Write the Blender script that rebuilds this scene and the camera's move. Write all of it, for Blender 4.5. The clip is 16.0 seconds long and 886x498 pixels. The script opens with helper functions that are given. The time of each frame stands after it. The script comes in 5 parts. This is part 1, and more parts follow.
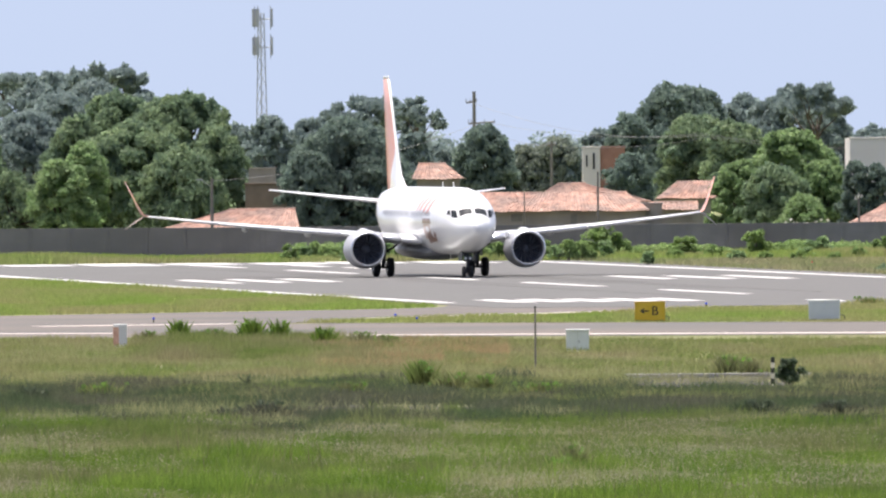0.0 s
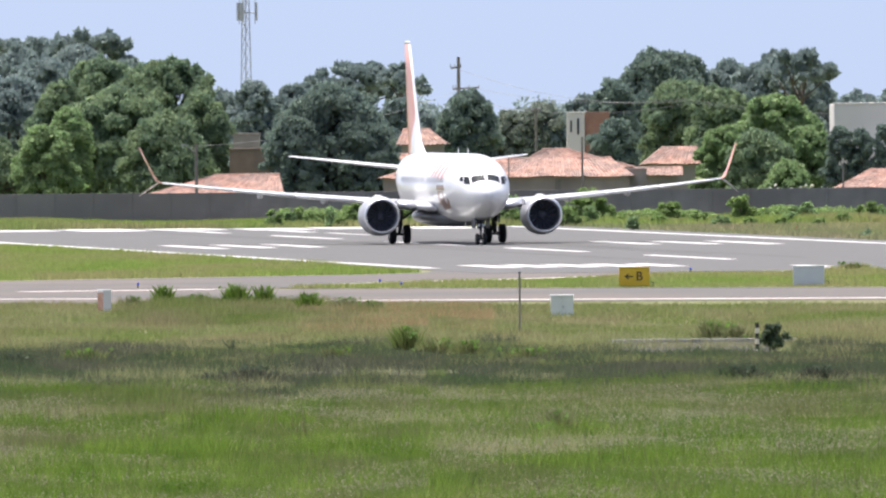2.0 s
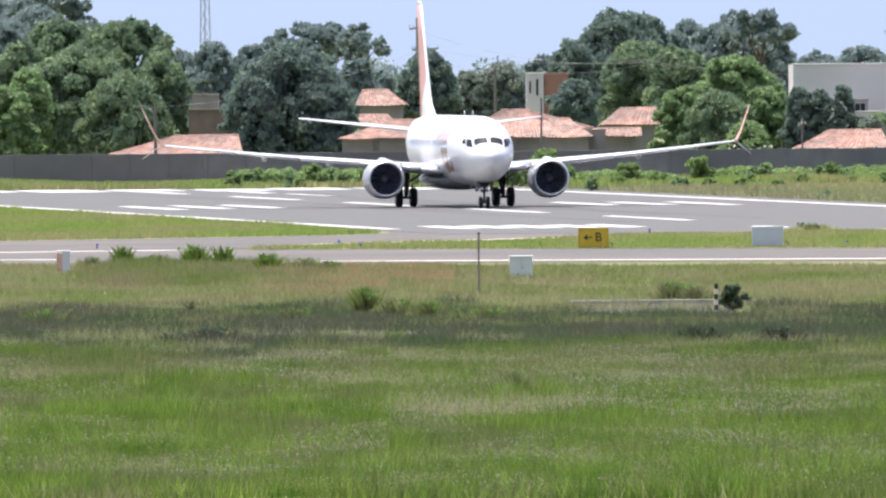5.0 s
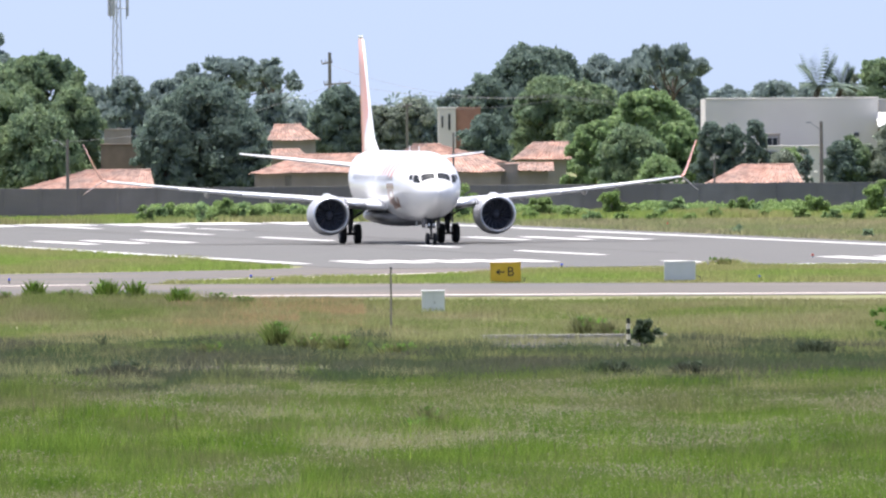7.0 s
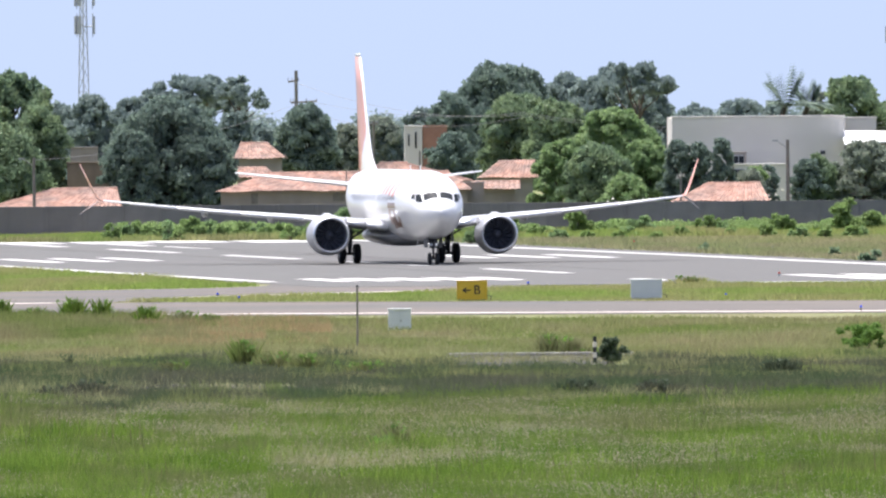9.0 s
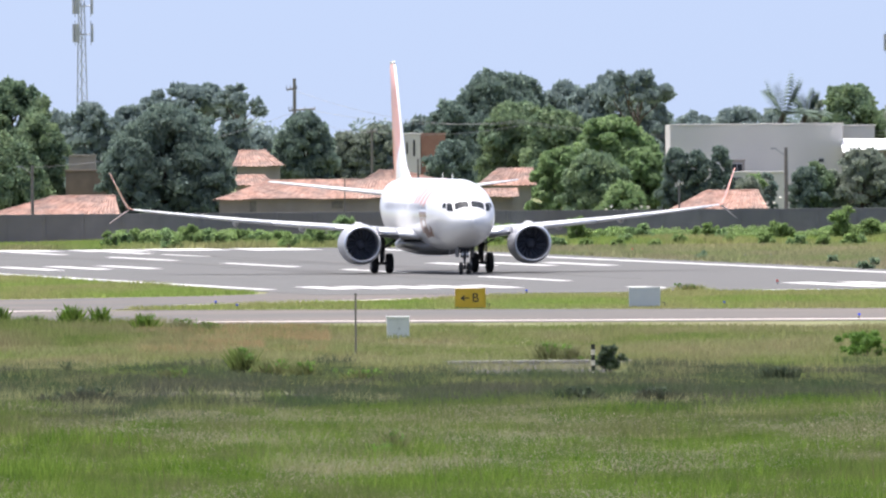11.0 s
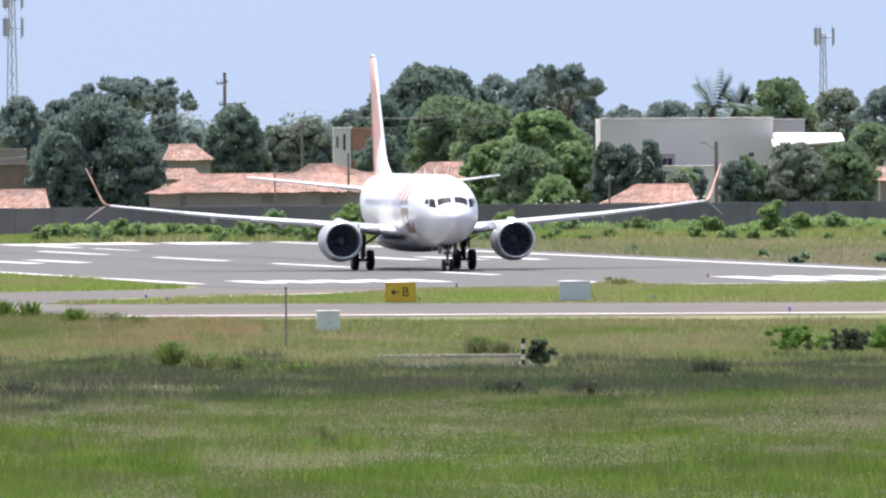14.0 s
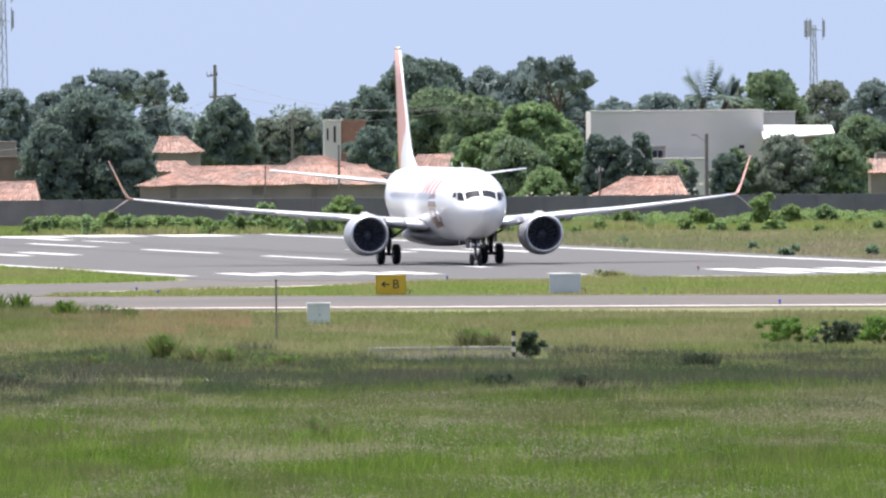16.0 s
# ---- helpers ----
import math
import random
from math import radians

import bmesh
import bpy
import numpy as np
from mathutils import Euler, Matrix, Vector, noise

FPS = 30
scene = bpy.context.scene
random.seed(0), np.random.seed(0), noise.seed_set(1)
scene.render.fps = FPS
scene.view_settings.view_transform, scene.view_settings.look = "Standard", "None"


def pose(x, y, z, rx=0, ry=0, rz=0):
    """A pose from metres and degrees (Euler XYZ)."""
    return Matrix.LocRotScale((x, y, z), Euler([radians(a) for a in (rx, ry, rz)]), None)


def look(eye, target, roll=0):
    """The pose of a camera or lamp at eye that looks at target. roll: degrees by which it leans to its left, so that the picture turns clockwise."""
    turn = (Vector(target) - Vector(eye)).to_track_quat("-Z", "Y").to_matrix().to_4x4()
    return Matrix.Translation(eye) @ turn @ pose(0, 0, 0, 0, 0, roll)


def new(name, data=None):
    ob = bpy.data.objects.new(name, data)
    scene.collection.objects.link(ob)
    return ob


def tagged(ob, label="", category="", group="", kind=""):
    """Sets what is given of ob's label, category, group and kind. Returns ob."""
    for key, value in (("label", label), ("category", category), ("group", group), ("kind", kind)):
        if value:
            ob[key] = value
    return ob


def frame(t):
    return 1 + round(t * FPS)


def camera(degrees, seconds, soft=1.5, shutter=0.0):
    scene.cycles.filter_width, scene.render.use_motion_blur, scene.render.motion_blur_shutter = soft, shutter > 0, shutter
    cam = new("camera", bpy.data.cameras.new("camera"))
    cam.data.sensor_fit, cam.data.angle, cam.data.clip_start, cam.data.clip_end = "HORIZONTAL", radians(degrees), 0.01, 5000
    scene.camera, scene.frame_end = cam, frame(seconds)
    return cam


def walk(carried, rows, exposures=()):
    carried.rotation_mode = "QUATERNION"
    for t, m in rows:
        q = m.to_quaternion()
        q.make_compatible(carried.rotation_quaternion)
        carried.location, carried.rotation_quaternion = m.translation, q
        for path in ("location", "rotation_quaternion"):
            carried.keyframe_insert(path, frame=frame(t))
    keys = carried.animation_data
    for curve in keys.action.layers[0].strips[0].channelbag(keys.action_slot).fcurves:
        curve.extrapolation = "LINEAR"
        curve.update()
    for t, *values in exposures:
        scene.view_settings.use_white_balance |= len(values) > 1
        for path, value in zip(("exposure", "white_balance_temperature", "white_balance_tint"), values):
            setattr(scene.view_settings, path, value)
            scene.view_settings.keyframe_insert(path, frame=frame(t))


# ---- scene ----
# Long lens on a tripod, eleven and a half metres up; it only turns.
LENS = 1.9115
FOCUS = 784 / math.tan(radians(LENS / 2))
EYE_Z = 11.5
LEAN = -0.45          # the tripod head is a little out of level
cam = camera(LENS, 16.0, soft=2.3)
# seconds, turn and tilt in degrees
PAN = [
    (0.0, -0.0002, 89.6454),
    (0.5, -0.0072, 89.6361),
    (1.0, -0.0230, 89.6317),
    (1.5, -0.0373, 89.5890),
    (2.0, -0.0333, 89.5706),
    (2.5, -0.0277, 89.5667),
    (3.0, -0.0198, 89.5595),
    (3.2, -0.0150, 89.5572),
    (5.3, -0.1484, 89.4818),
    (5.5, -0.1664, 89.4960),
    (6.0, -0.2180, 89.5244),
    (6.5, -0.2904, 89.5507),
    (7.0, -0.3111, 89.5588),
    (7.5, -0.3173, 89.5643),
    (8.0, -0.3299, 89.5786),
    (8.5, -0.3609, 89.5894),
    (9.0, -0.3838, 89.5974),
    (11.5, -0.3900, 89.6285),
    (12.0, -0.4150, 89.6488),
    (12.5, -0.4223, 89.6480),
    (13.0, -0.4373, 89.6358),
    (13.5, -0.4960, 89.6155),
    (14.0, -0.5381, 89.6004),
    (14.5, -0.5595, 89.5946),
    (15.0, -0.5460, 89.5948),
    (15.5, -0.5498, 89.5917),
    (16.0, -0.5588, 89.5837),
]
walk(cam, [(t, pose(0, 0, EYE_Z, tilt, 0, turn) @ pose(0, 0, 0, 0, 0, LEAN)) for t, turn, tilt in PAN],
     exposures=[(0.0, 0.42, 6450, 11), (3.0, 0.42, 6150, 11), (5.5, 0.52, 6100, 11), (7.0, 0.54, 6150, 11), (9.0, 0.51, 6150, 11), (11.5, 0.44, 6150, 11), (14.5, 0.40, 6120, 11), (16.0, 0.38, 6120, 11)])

# High tropical sun, a little behind the aircraft's left shoulder
SUN_EL, SUN_AZ = 75.0, -32.0   # azimuth from +y towards +x
world = bpy.data.worlds.new("world")
scene.world = world
world.use_nodes = True
wn = world.node_tree.nodes
sky = wn.new("ShaderNodeTexSky")
sky.sky_type = 'NISHITA'
sky.sun_disc = False
sky.sun_elevation = radians(SUN_EL)
sky.sun_rotation = radians(SUN_AZ)
sky.air_density, sky.dust_density, sky.ozone_density = 1.0, 6.5, 1.7
wn["Background"].inputs["Strength"].default_value = 0.15
# a hazy tropical horizon: the pale blue stands lower than in clean dry air
w_dir, w_lift, w_unit = wn.new("ShaderNodeTexCoord"), wn.new("ShaderNodeVectorMath"), wn.new("ShaderNodeVectorMath")
w_lift.operation, w_unit.operation = 'ADD', 'NORMALIZE'
w_lift.inputs[1].default_value = (0.0, 0.0, 0.34)
wl = world.node_tree.links
wl.new(w_dir.outputs["Generated"], w_lift.inputs[0])
wl.new(w_lift.outputs[0], w_unit.inputs[0])
wl.new(w_unit.outputs[0], sky.inputs[0])
wl.new(sky.outputs[0], wn["Background"].inputs[0])
sun = new("sun", bpy.data.lights.new("sun", 'SUN'))
sun.data.energy = 3.9
sun.data.angle = radians(0.6)
sun.data.color = (1.0, 0.96, 0.9)
s_dir = Vector((math.sin(radians(SUN_AZ)) * math.cos(radians(SUN_EL)), math.cos(radians(SUN_AZ)) * math.cos(radians(SUN_EL)), math.sin(radians(SUN_EL))))
sun.matrix_world = look(s_dir * 300, (0, 0, 0))


# Places named by how they stand in the opening view: across, down, and metres away.
HORIZON = 150.0
SKEW = math.tan(radians(-LEAN))


def level(u, v):
    """The same place with the tripod's lean taken out."""
    return u - SKEW * (v - 441), v + SKEW * (u - 784)


def ground_at(u, v):
    u, v = level(u, v)
    d = FOCUS * EYE_Z / (v - HORIZON)
    return Vector(((u - 784) / FOCUS * d, d, 0.0))


def at(u, v, d):
    u, v = level(u, v)
    return Vector(((u - 784) / FOCUS * d, d, EYE_Z - (v - HORIZON) * d / FOCUS))


# ---------------------------------------------------------------- materials
def mat(name, col, rough=0.7, metal=0.0, col2=None, scale=3.0, bump=0.0, detail=4.0, spread=0.35, bscale=None, island=0.0, trans=0.0, big=None, bigscale=0.05, deep=1.0, per_object=0.0, coat=0.0, spec=None):
    m = bpy.data.materials.new(name)
    m.use_nodes = True
    nt = m.node_tree
    n, l = nt.nodes, nt.links
    b = n["Principled BSDF"]
    b.inputs["Roughness"].default_value = rough
    b.inputs["Metallic"].default_value = metal
    b.inputs["Coat Weight"].default_value = coat
    if spec is not None:
        b.inputs["Specular IOR Level"].default_value = spec
    if trans and spec is None:
        b.inputs["Specular IOR Level"].default_value = 0.2
    geo = n.new("ShaderNodeNewGeometry")
    tc = n.new("ShaderNodeTexCoord")
    no = n.new("ShaderNodeTexNoise")
    no.inputs["Scale"].default_value = scale
    no.inputs["Detail"].default_value = detail
    l.new(tc.outputs["Object"], no.inputs["Vector"])
    ramp = n.new("ShaderNodeValToRGB")
    ramp.color_ramp.elements[0].position = 0.5 - spread / 2
    ramp.color_ramp.elements[1].position = 0.5 + spread / 2
    ramp.color_ramp.elements[0].color = (*col, 1)
    ramp.color_ramp.elements[1].color = (*(col2 or tuple(min(1, c * 1.2) for c in col)), 1)
    l.new(no.outputs["Fac"], ramp.inputs["Fac"])
    out = ramp.outputs[0]
    if big:
        n2 = n.new("ShaderNodeTexNoise")
        n2.inputs["Scale"].default_value = bigscale
        n2.inputs["Detail"].default_value = 3.0
        mp = n.new("ShaderNodeMapping")
        mp.inputs["Scale"].default_value = (1.0, deep, 1.0)
        l.new(geo.outputs["Position"], mp.inputs["Vector"])
        l.new(mp.outputs[0], n2.inputs["Vector"])
        r2 = n.new("ShaderNodeValToRGB")
        r2.color_ramp.elements[0].position, r2.color_ramp.elements[1].position = 0.38, 0.64
        l.new(n2.outputs["Fac"], r2.inputs["Fac"])
        mx = n.new("ShaderNodeMix")
        mx.data_type = 'RGBA'
        l.new(r2.outputs[0], mx.inputs[0])
        l.new(out, mx.inputs[6])
        mx.inputs[7].default_value = (*big, 1)
        out = mx.outputs[2]
    for amount, src in ((island, "geo"), (per_object, "ob")):
        if not amount:
            continue
        hs = n.new("ShaderNodeHueSaturation")
        mr = n.new("ShaderNodeMapRange")
        mr.inputs[3].default_value, mr.inputs[4].default_value = 1 - amount, 1 + amount
        if src == "geo":
            l.new(geo.outputs["Random Per Island"], mr.inputs[0])
        else:
            oi = n.new("ShaderNodeObjectInfo")
            l.new(oi.outputs["Random"], mr.inputs[0])
        l.new(mr.outputs[0], hs.inputs["Value"])
        l.new(out, hs.inputs["Color"])
        out = hs.outputs[0]
    l.new(out, b.inputs["Base Color"])
    if bump:
        nb = n.new("ShaderNodeTexNoise")
        nb.inputs["Scale"].default_value = bscale or scale * 4
        nb.inputs["Detail"].default_value = 5.0
        l.new(tc.outputs["Object"], nb.inputs["Vector"])
        bp = n.new("ShaderNodeBump")
        bp.inputs["Strength"].default_value = bump
        bp.inputs["Distance"].default_value = 0.05
        l.new(nb.outputs["Fac"], bp.inputs["Height"])
        l.new(bp.outputs[0], b.inputs["Normal"])
    if trans:
        tr = n.new("ShaderNodeBsdfTranslucent")
        ms = n.new("ShaderNodeMixShader")
        ms.inputs[0].default_value = trans
        l.new(out, tr.inputs["Color"])
        l.new(b.outputs[0], ms.inputs[1])
        l.new(tr.outputs[0], ms.inputs[2])
        l.new(ms.outputs[0], n["Material Output"].inputs["Surface"])
    return m


M_GROUND = mat("meadow_soil", (0.10, 0.14, 0.032), 0.95, col2=(0.15, 0.17, 0.055), scale=0.6, big=(0.17, 0.155, 0.075), bigscale=0.04, bump=0.4)
M_ASPHALT = mat("asphalt", (0.070, 0.070, 0.069), 0.92, col2=(0.095, 0.095, 0.092), scale=0.35, big=(0.083, 0.082, 0.080), bigscale=0.03, bump=0.2, bscale=8)
M_TAXI = mat("taxiway_asphalt", (0.068, 0.064, 0.061), 0.92, col2=(0.093, 0.088, 0.082), scale=0.4, big=(0.11, 0.093, 0.08), bigscale=0.05, bump=0.2, bscale=8)
M_LINE = mat("runway_paint", (0.42, 0.41, 0.40), 0.8, col2=(0.80, 0.80, 0.78), scale=0.9, spread=0.25, detail=6.0)
M_LINE_WARM = mat("taxiway_paint", (0.60, 0.50, 0.45), 0.7, col2=(0.80, 0.74, 0.69), scale=1.2, spread=0.5)
M_CONC = mat("concrete", (0.28, 0.27, 0.25), 0.9, col2=(0.40, 0.39, 0.36), scale=2.0, bump=0.3)
M_WALL = mat("grey_blockwork", (0.200, 0.190, 0.200), 0.95, col2=(0.255, 0.243, 0.252), scale=0.8, big=(0.165, 0.157, 0.165), bigscale=0.12, bump=0.4, per_object=0.05)
M_MUD = mat("brown_render", (0.20, 0.15, 0.125), 0.95, col2=(0.26, 0.20, 0.165), scale=0.9, big=(0.16, 0.125, 0.11), bigscale=0.4, bump=0.3)
M_PLASTER = mat("tan_render", (0.275, 0.245, 0.225), 0.9, col2=(0.345, 0.31, 0.285), scale=0.7, big=(0.22, 0.195, 0.18), bigscale=0.3, bump=0.2)
M_PLASTER_GREY = mat("grey_render", (0.24, 0.22, 0.21), 0.9, col2=(0.31, 0.29, 0.28), scale=0.7, bump=0.2)
M_WHITE_WALL = mat("white_render", (0.64, 0.615, 0.60), 0.85, col2=(0.70, 0.675, 0.66), scale=0.25, big=(0.60, 0.58, 0.565), bigscale=0.15, bump=0.1)
M_BRICK = mat("red_brick", (0.27, 0.145, 0.11), 0.9, col2=(0.34, 0.19, 0.145), scale=1.5, bump=0.3, per_object=0.15)
M_TILE = mat("terracotta", (0.30, 0.165, 0.122), 0.9, col2=(0.39, 0.245, 0.195), scale=1.2, big=(0.235, 0.165, 0.14), bigscale=0.55, bump=0.2, island=0.24, per_object=0.12)
M_ROOF_WHITE = mat("white_sheet_roof", (0.75, 0.75, 0.75), 0.5, scale=1.0)
M_CABIN_GLASS = mat("cabin_glass", (0.17, 0.18, 0.20), 0.3, scale=1.0)
M_DARK_GLASS = mat("dark_glass", (0.022, 0.026, 0.032), 0.35, scale=1.0, spec=0.06)
M_TIMBER = mat("weathered_timber", (0.16, 0.148, 0.14), 0.9, col2=(0.22, 0.205, 0.19), scale=3.0, bump=0.3)
M_STEEL = mat("galvanised_steel", (0.34, 0.35, 0.37), 0.55, metal=0.6, col2=(0.42, 0.43, 0.45), scale=4.0)
# mast grey lightened towards blue to stand for the haze in front of it
M_MAST = mat("hazed_mast_paint", (0.38, 0.40, 0.44), 0.6, metal=0.0, col2=(0.46, 0.48, 0.52), scale=1.0)
M_CABLE = mat("cable", (0.25, 0.25, 0.26), 0.7, scale=2.0)
M_BARK = mat("bark", (0.075, 0.062, 0.052), 0.95, col2=(0.115, 0.095, 0.078), scale=4.0, bump=0.5)
M_LEAF = {
    "mango": mat("mango_leaf", (0.150, 0.228, 0.150), 0.65, col2=(0.265, 0.345, 0.185), scale=0.7, island=0.2, trans=0.5, spec=0.35),
    "dark": mat("dense_leaf", (0.158, 0.220, 0.195), 0.65, col2=(0.195, 0.258, 0.205), scale=0.5, island=0.12, trans=0.5, spec=0.35),
    "bright": mat("young_leaf", (0.200, 0.310, 0.135), 0.65, col2=(0.270, 0.370, 0.170), scale=0.6, island=0.16, trans=0.5, spec=0.35),
    # paler and bluer than real leaves: distance haze put into the colour
    "far": mat("hazed_canopy_leaf", (0.215, 0.280, 0.270), 0.65, col2=(0.260, 0.322, 0.300), scale=0.4, island=0.10, trans=0.5, spec=0.35),
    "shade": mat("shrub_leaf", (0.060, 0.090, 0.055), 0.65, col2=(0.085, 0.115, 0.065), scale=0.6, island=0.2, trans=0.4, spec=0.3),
    "lush": mat("lush_shrub_leaf", (0.105, 0.205, 0.035), 0.65, col2=(0.170, 0.285, 0.065), scale=0.6, island=0.25, trans=0.5, spec=0.3),
    "scrub": mat("scrub_leaf", (0.190, 0.295, 0.095), 0.7, col2=(0.265, 0.350, 0.140), scale=0.4, island=0.2, trans=0.5, spec=0.3),
    "pale": mat("grey_leaf", (0.240, 0.290, 0.235), 0.65, col2=(0.300, 0.335, 0.265), scale=0.6, island=0.2, trans=0.5, spec=0.35),
}
M_SEED = mat("dark_seed_head", (0.11, 0.085, 0.05), 0.85, col2=(0.16, 0.13, 0.08), scale=1.0, island=0.3)
M_FLOWER = mat("white_blossom", (0.7, 0.68, 0.62), 0.6, scale=2.0, island=0.15)
M_GRASS = {
    "tall": mat("tall_grass", (0.050, 0.118, 0.012), 0.75, col2=(0.145, 0.218, 0.034), scale=0.5, spread=0.25, island=0.35, trans=0.55, big=(0.15, 0.165, 0.072), bigscale=0.2, deep=0.16),
    "dry": mat("dry_grass", (0.23, 0.225, 0.115), 0.8, col2=(0.31, 0.295, 0.175), scale=0.5, island=0.25, trans=0.55, big=(0.22, 0.24, 0.11), bigscale=0.2, deep=0.2),
    "mid": mat("olive_grass", (0.115, 0.178, 0.045), 0.75, col2=(0.195, 0.225, 0.078), scale=0.3, island=0.3, trans=0.55, big=(0.225, 0.21, 0.115), bigscale=0.16, deep=0.12),
    "weed": mat("dark_weed", (0.046, 0.076, 0.038), 0.8, col2=(0.085, 0.112, 0.058), scale=0.4, island=0.35, trans=0.45, big=(0.090, 0.095, 0.070), bigscale=0.2, deep=0.15),
    "rust": mat("rusty_grass", (0.26, 0.19, 0.105), 0.8, col2=(0.34, 0.26, 0.15), scale=0.4, island=0.25, trans=0.5),
    "haze": mat("grass_panicles", (0.265, 0.25, 0.18), 0.8, col2=(0.34, 0.32, 0.235), scale=0.4, island=0.2, trans=0.5),
    "olive": mat("faded_grass", (0.185, 0.240, 0.085), 0.8, col2=(0.265, 0.285, 0.130), scale=0.3, island=0.25, trans=0.55, big=(0.30, 0.27, 0.165), bigscale=0.12, deep=0.15),
    "lime": mat("lime_grass", (0.085, 0.160, 0.020), 0.7, col2=(0.185, 0.262, 0.052), scale=0.5, spread=0.25, island=0.4, trans=0.55),
    "short": mat("mown_grass", (0.19, 0.30, 0.060), 0.75, col2=(0.28, 0.345, 0.105), scale=0.25, island=0.2, trans=0.55, big=(0.31, 0.305, 0.14), bigscale=0.12, deep=0.12),
}
M_PAINT = mat("white_aircraft_paint", (0.78, 0.78, 0.79), 0.28, col2=(0.82, 0.82, 0.82), scale=0.4, coat=0.4)
M_ORANGE = mat("orange_aircraft_paint", (0.58, 0.245, 0.165), 0.35, col2=(0.64, 0.29, 0.205), scale=0.6, coat=0.3)
M_LIVERY = mat("livery_orange_paint", (0.62, 0.17, 0.08), 0.4, col2=(0.68, 0.21, 0.11), scale=0.6)
M_BROWN = mat("brown_livery_paint", (0.20, 0.11, 0.085), 0.35, col2=(0.3, 0.17, 0.12), scale=1.5, coat=0.3)
M_GREY_PAINT = mat("grey_aircraft_paint", (0.46, 0.47, 0.49), 0.4, col2=(0.52, 0.53, 0.55), scale=0.6)
M_BELLY = mat("belly_paint", (0.27, 0.275, 0.29), 0.35, col2=(0.33, 0.335, 0.35), scale=0.9, coat=0.2)
M_BAND = mat("grey_window_band", (0.56, 0.56, 0.58), 0.35, col2=(0.62, 0.62, 0.64), scale=0.5, coat=0.3)
M_TAN = mat("tan_livery_paint", (0.50, 0.36, 0.30), 0.4, col2=(0.58, 0.44, 0.37), scale=1.2, coat=0.2)
M_NACELLE = mat("grey_nacelle_paint", (0.34, 0.35, 0.38), 0.4, col2=(0.40, 0.41, 0.44), scale=0.8, coat=0.2)
M_METAL = mat("bare_metal_lip", (0.62, 0.63, 0.65), 0.3, metal=0.9, scale=2.0)
M_INLET = mat("inlet_liner", (0.14, 0.15, 0.185), 0.6, col2=(0.18, 0.19, 0.22), scale=3.0)
M_FAN = mat("fan_blade", (0.10, 0.11, 0.14), 0.45, metal=0.2, col2=(0.14, 0.15, 0.18), scale=2.0)
M_RUBBER = mat("tyre_rubber", (0.022, 0.022, 0.024), 0.8, col2=(0.035, 0.035, 0.035), scale=5.0)
# gear metal set darker, with the shade under the aircraft in its colour
M_STRUT = mat("gear_strut", (0.085, 0.088, 0.097), 0.5, metal=0.2, col2=(0.055, 0.055, 0.064), scale=6.0)
M_SIGN_Y = mat("yellow_sign_face", (0.62, 0.40, 0.02), 0.5, col2=(0.68, 0.45, 0.04), scale=2.0)
M_BLACK = mat("black_paint", (0.02, 0.02, 0.02), 0.6, scale=2.0)
M_BOX = mat("pale_cabinet_paint", (0.60, 0.62, 0.64), 0.6, col2=(0.68, 0.70, 0.72), scale=1.5)
M_PANEL = mat("sign_back_grey", (0.50, 0.54, 0.60), 0.6, col2=(0.56, 0.60, 0.66), scale=1.2)
M_BLUE = mat("blue_lens", (0.03, 0.06, 0.6), 0.2, scale=2.0)
M_RED = mat("red_paint", (0.5, 0.06, 0.04), 0.5, scale=2.0)
M_GRAVEL = mat("gravel", (0.055, 0.053, 0.051), 0.95, col2=(0.09, 0.085, 0.08), scale=2.5, bump=0.5, spec=0.08)


# ---------------------------------------------------------------- mesh helpers
def mesh_of(bm, material, name="mesh", smooth=False):
    me = bpy.data.meshes.new(name)
    bm.normal_update()
    bm.to_mesh(me)
    bm.free()
    if smooth:
        me.polygons.foreach_set("use_smooth", [True] * len(me.polygons))
    if material:
        me.materials.append(material)
    return me


def part(name, bm, material, parent, label="", smooth=False):
    ob = new(name, mesh_of(bm, material, name, smooth))
    ob.parent = parent
    if label:
        tagged(ob, label)
    return ob


def thing(name, label, category, place=None, group="", kind=""):
    ob = new(name)
    ob.empty_display_size = 0.5
    if place is not None:
        ob.matrix_basis = place
    return tagged(ob, label, category, group, kind)


def box(bm, lo, hi, bevel=0.0):
    r = bmesh.ops.create_cube(bm, size=1.0)
    c = [(a + b) / 2 for a, b in zip(lo, hi)]
    s = [b - a for a, b in zip(lo, hi)]
    bmesh.ops.transform(bm, matrix=Matrix.Translation(c) @ Matrix.Diagonal((*s, 1)), verts=r["verts"])
    if bevel:
        edges = list({e for v in r["verts"] for e in v.link_edges})
        bmesh.ops.bevel(bm, geom=edges, offset=bevel, segments=1, affect='EDGES')
    return bm


def rod(bm, p, q, r1, r2=None, sides=8):
    p, q = Vector(p), Vector(q)
    r2 = r1 if r2 is None else r2
    way = q - p
    turn = way.to_track_quat('Z', 'Y').to_matrix().to_4x4()
    bmesh.ops.create_cone(bm, cap_ends=True, segments=sides, radius1=r1, radius2=r2, depth=way.length,
                          matrix=Matrix.Translation((p + q) / 2) @ turn)
    return bm


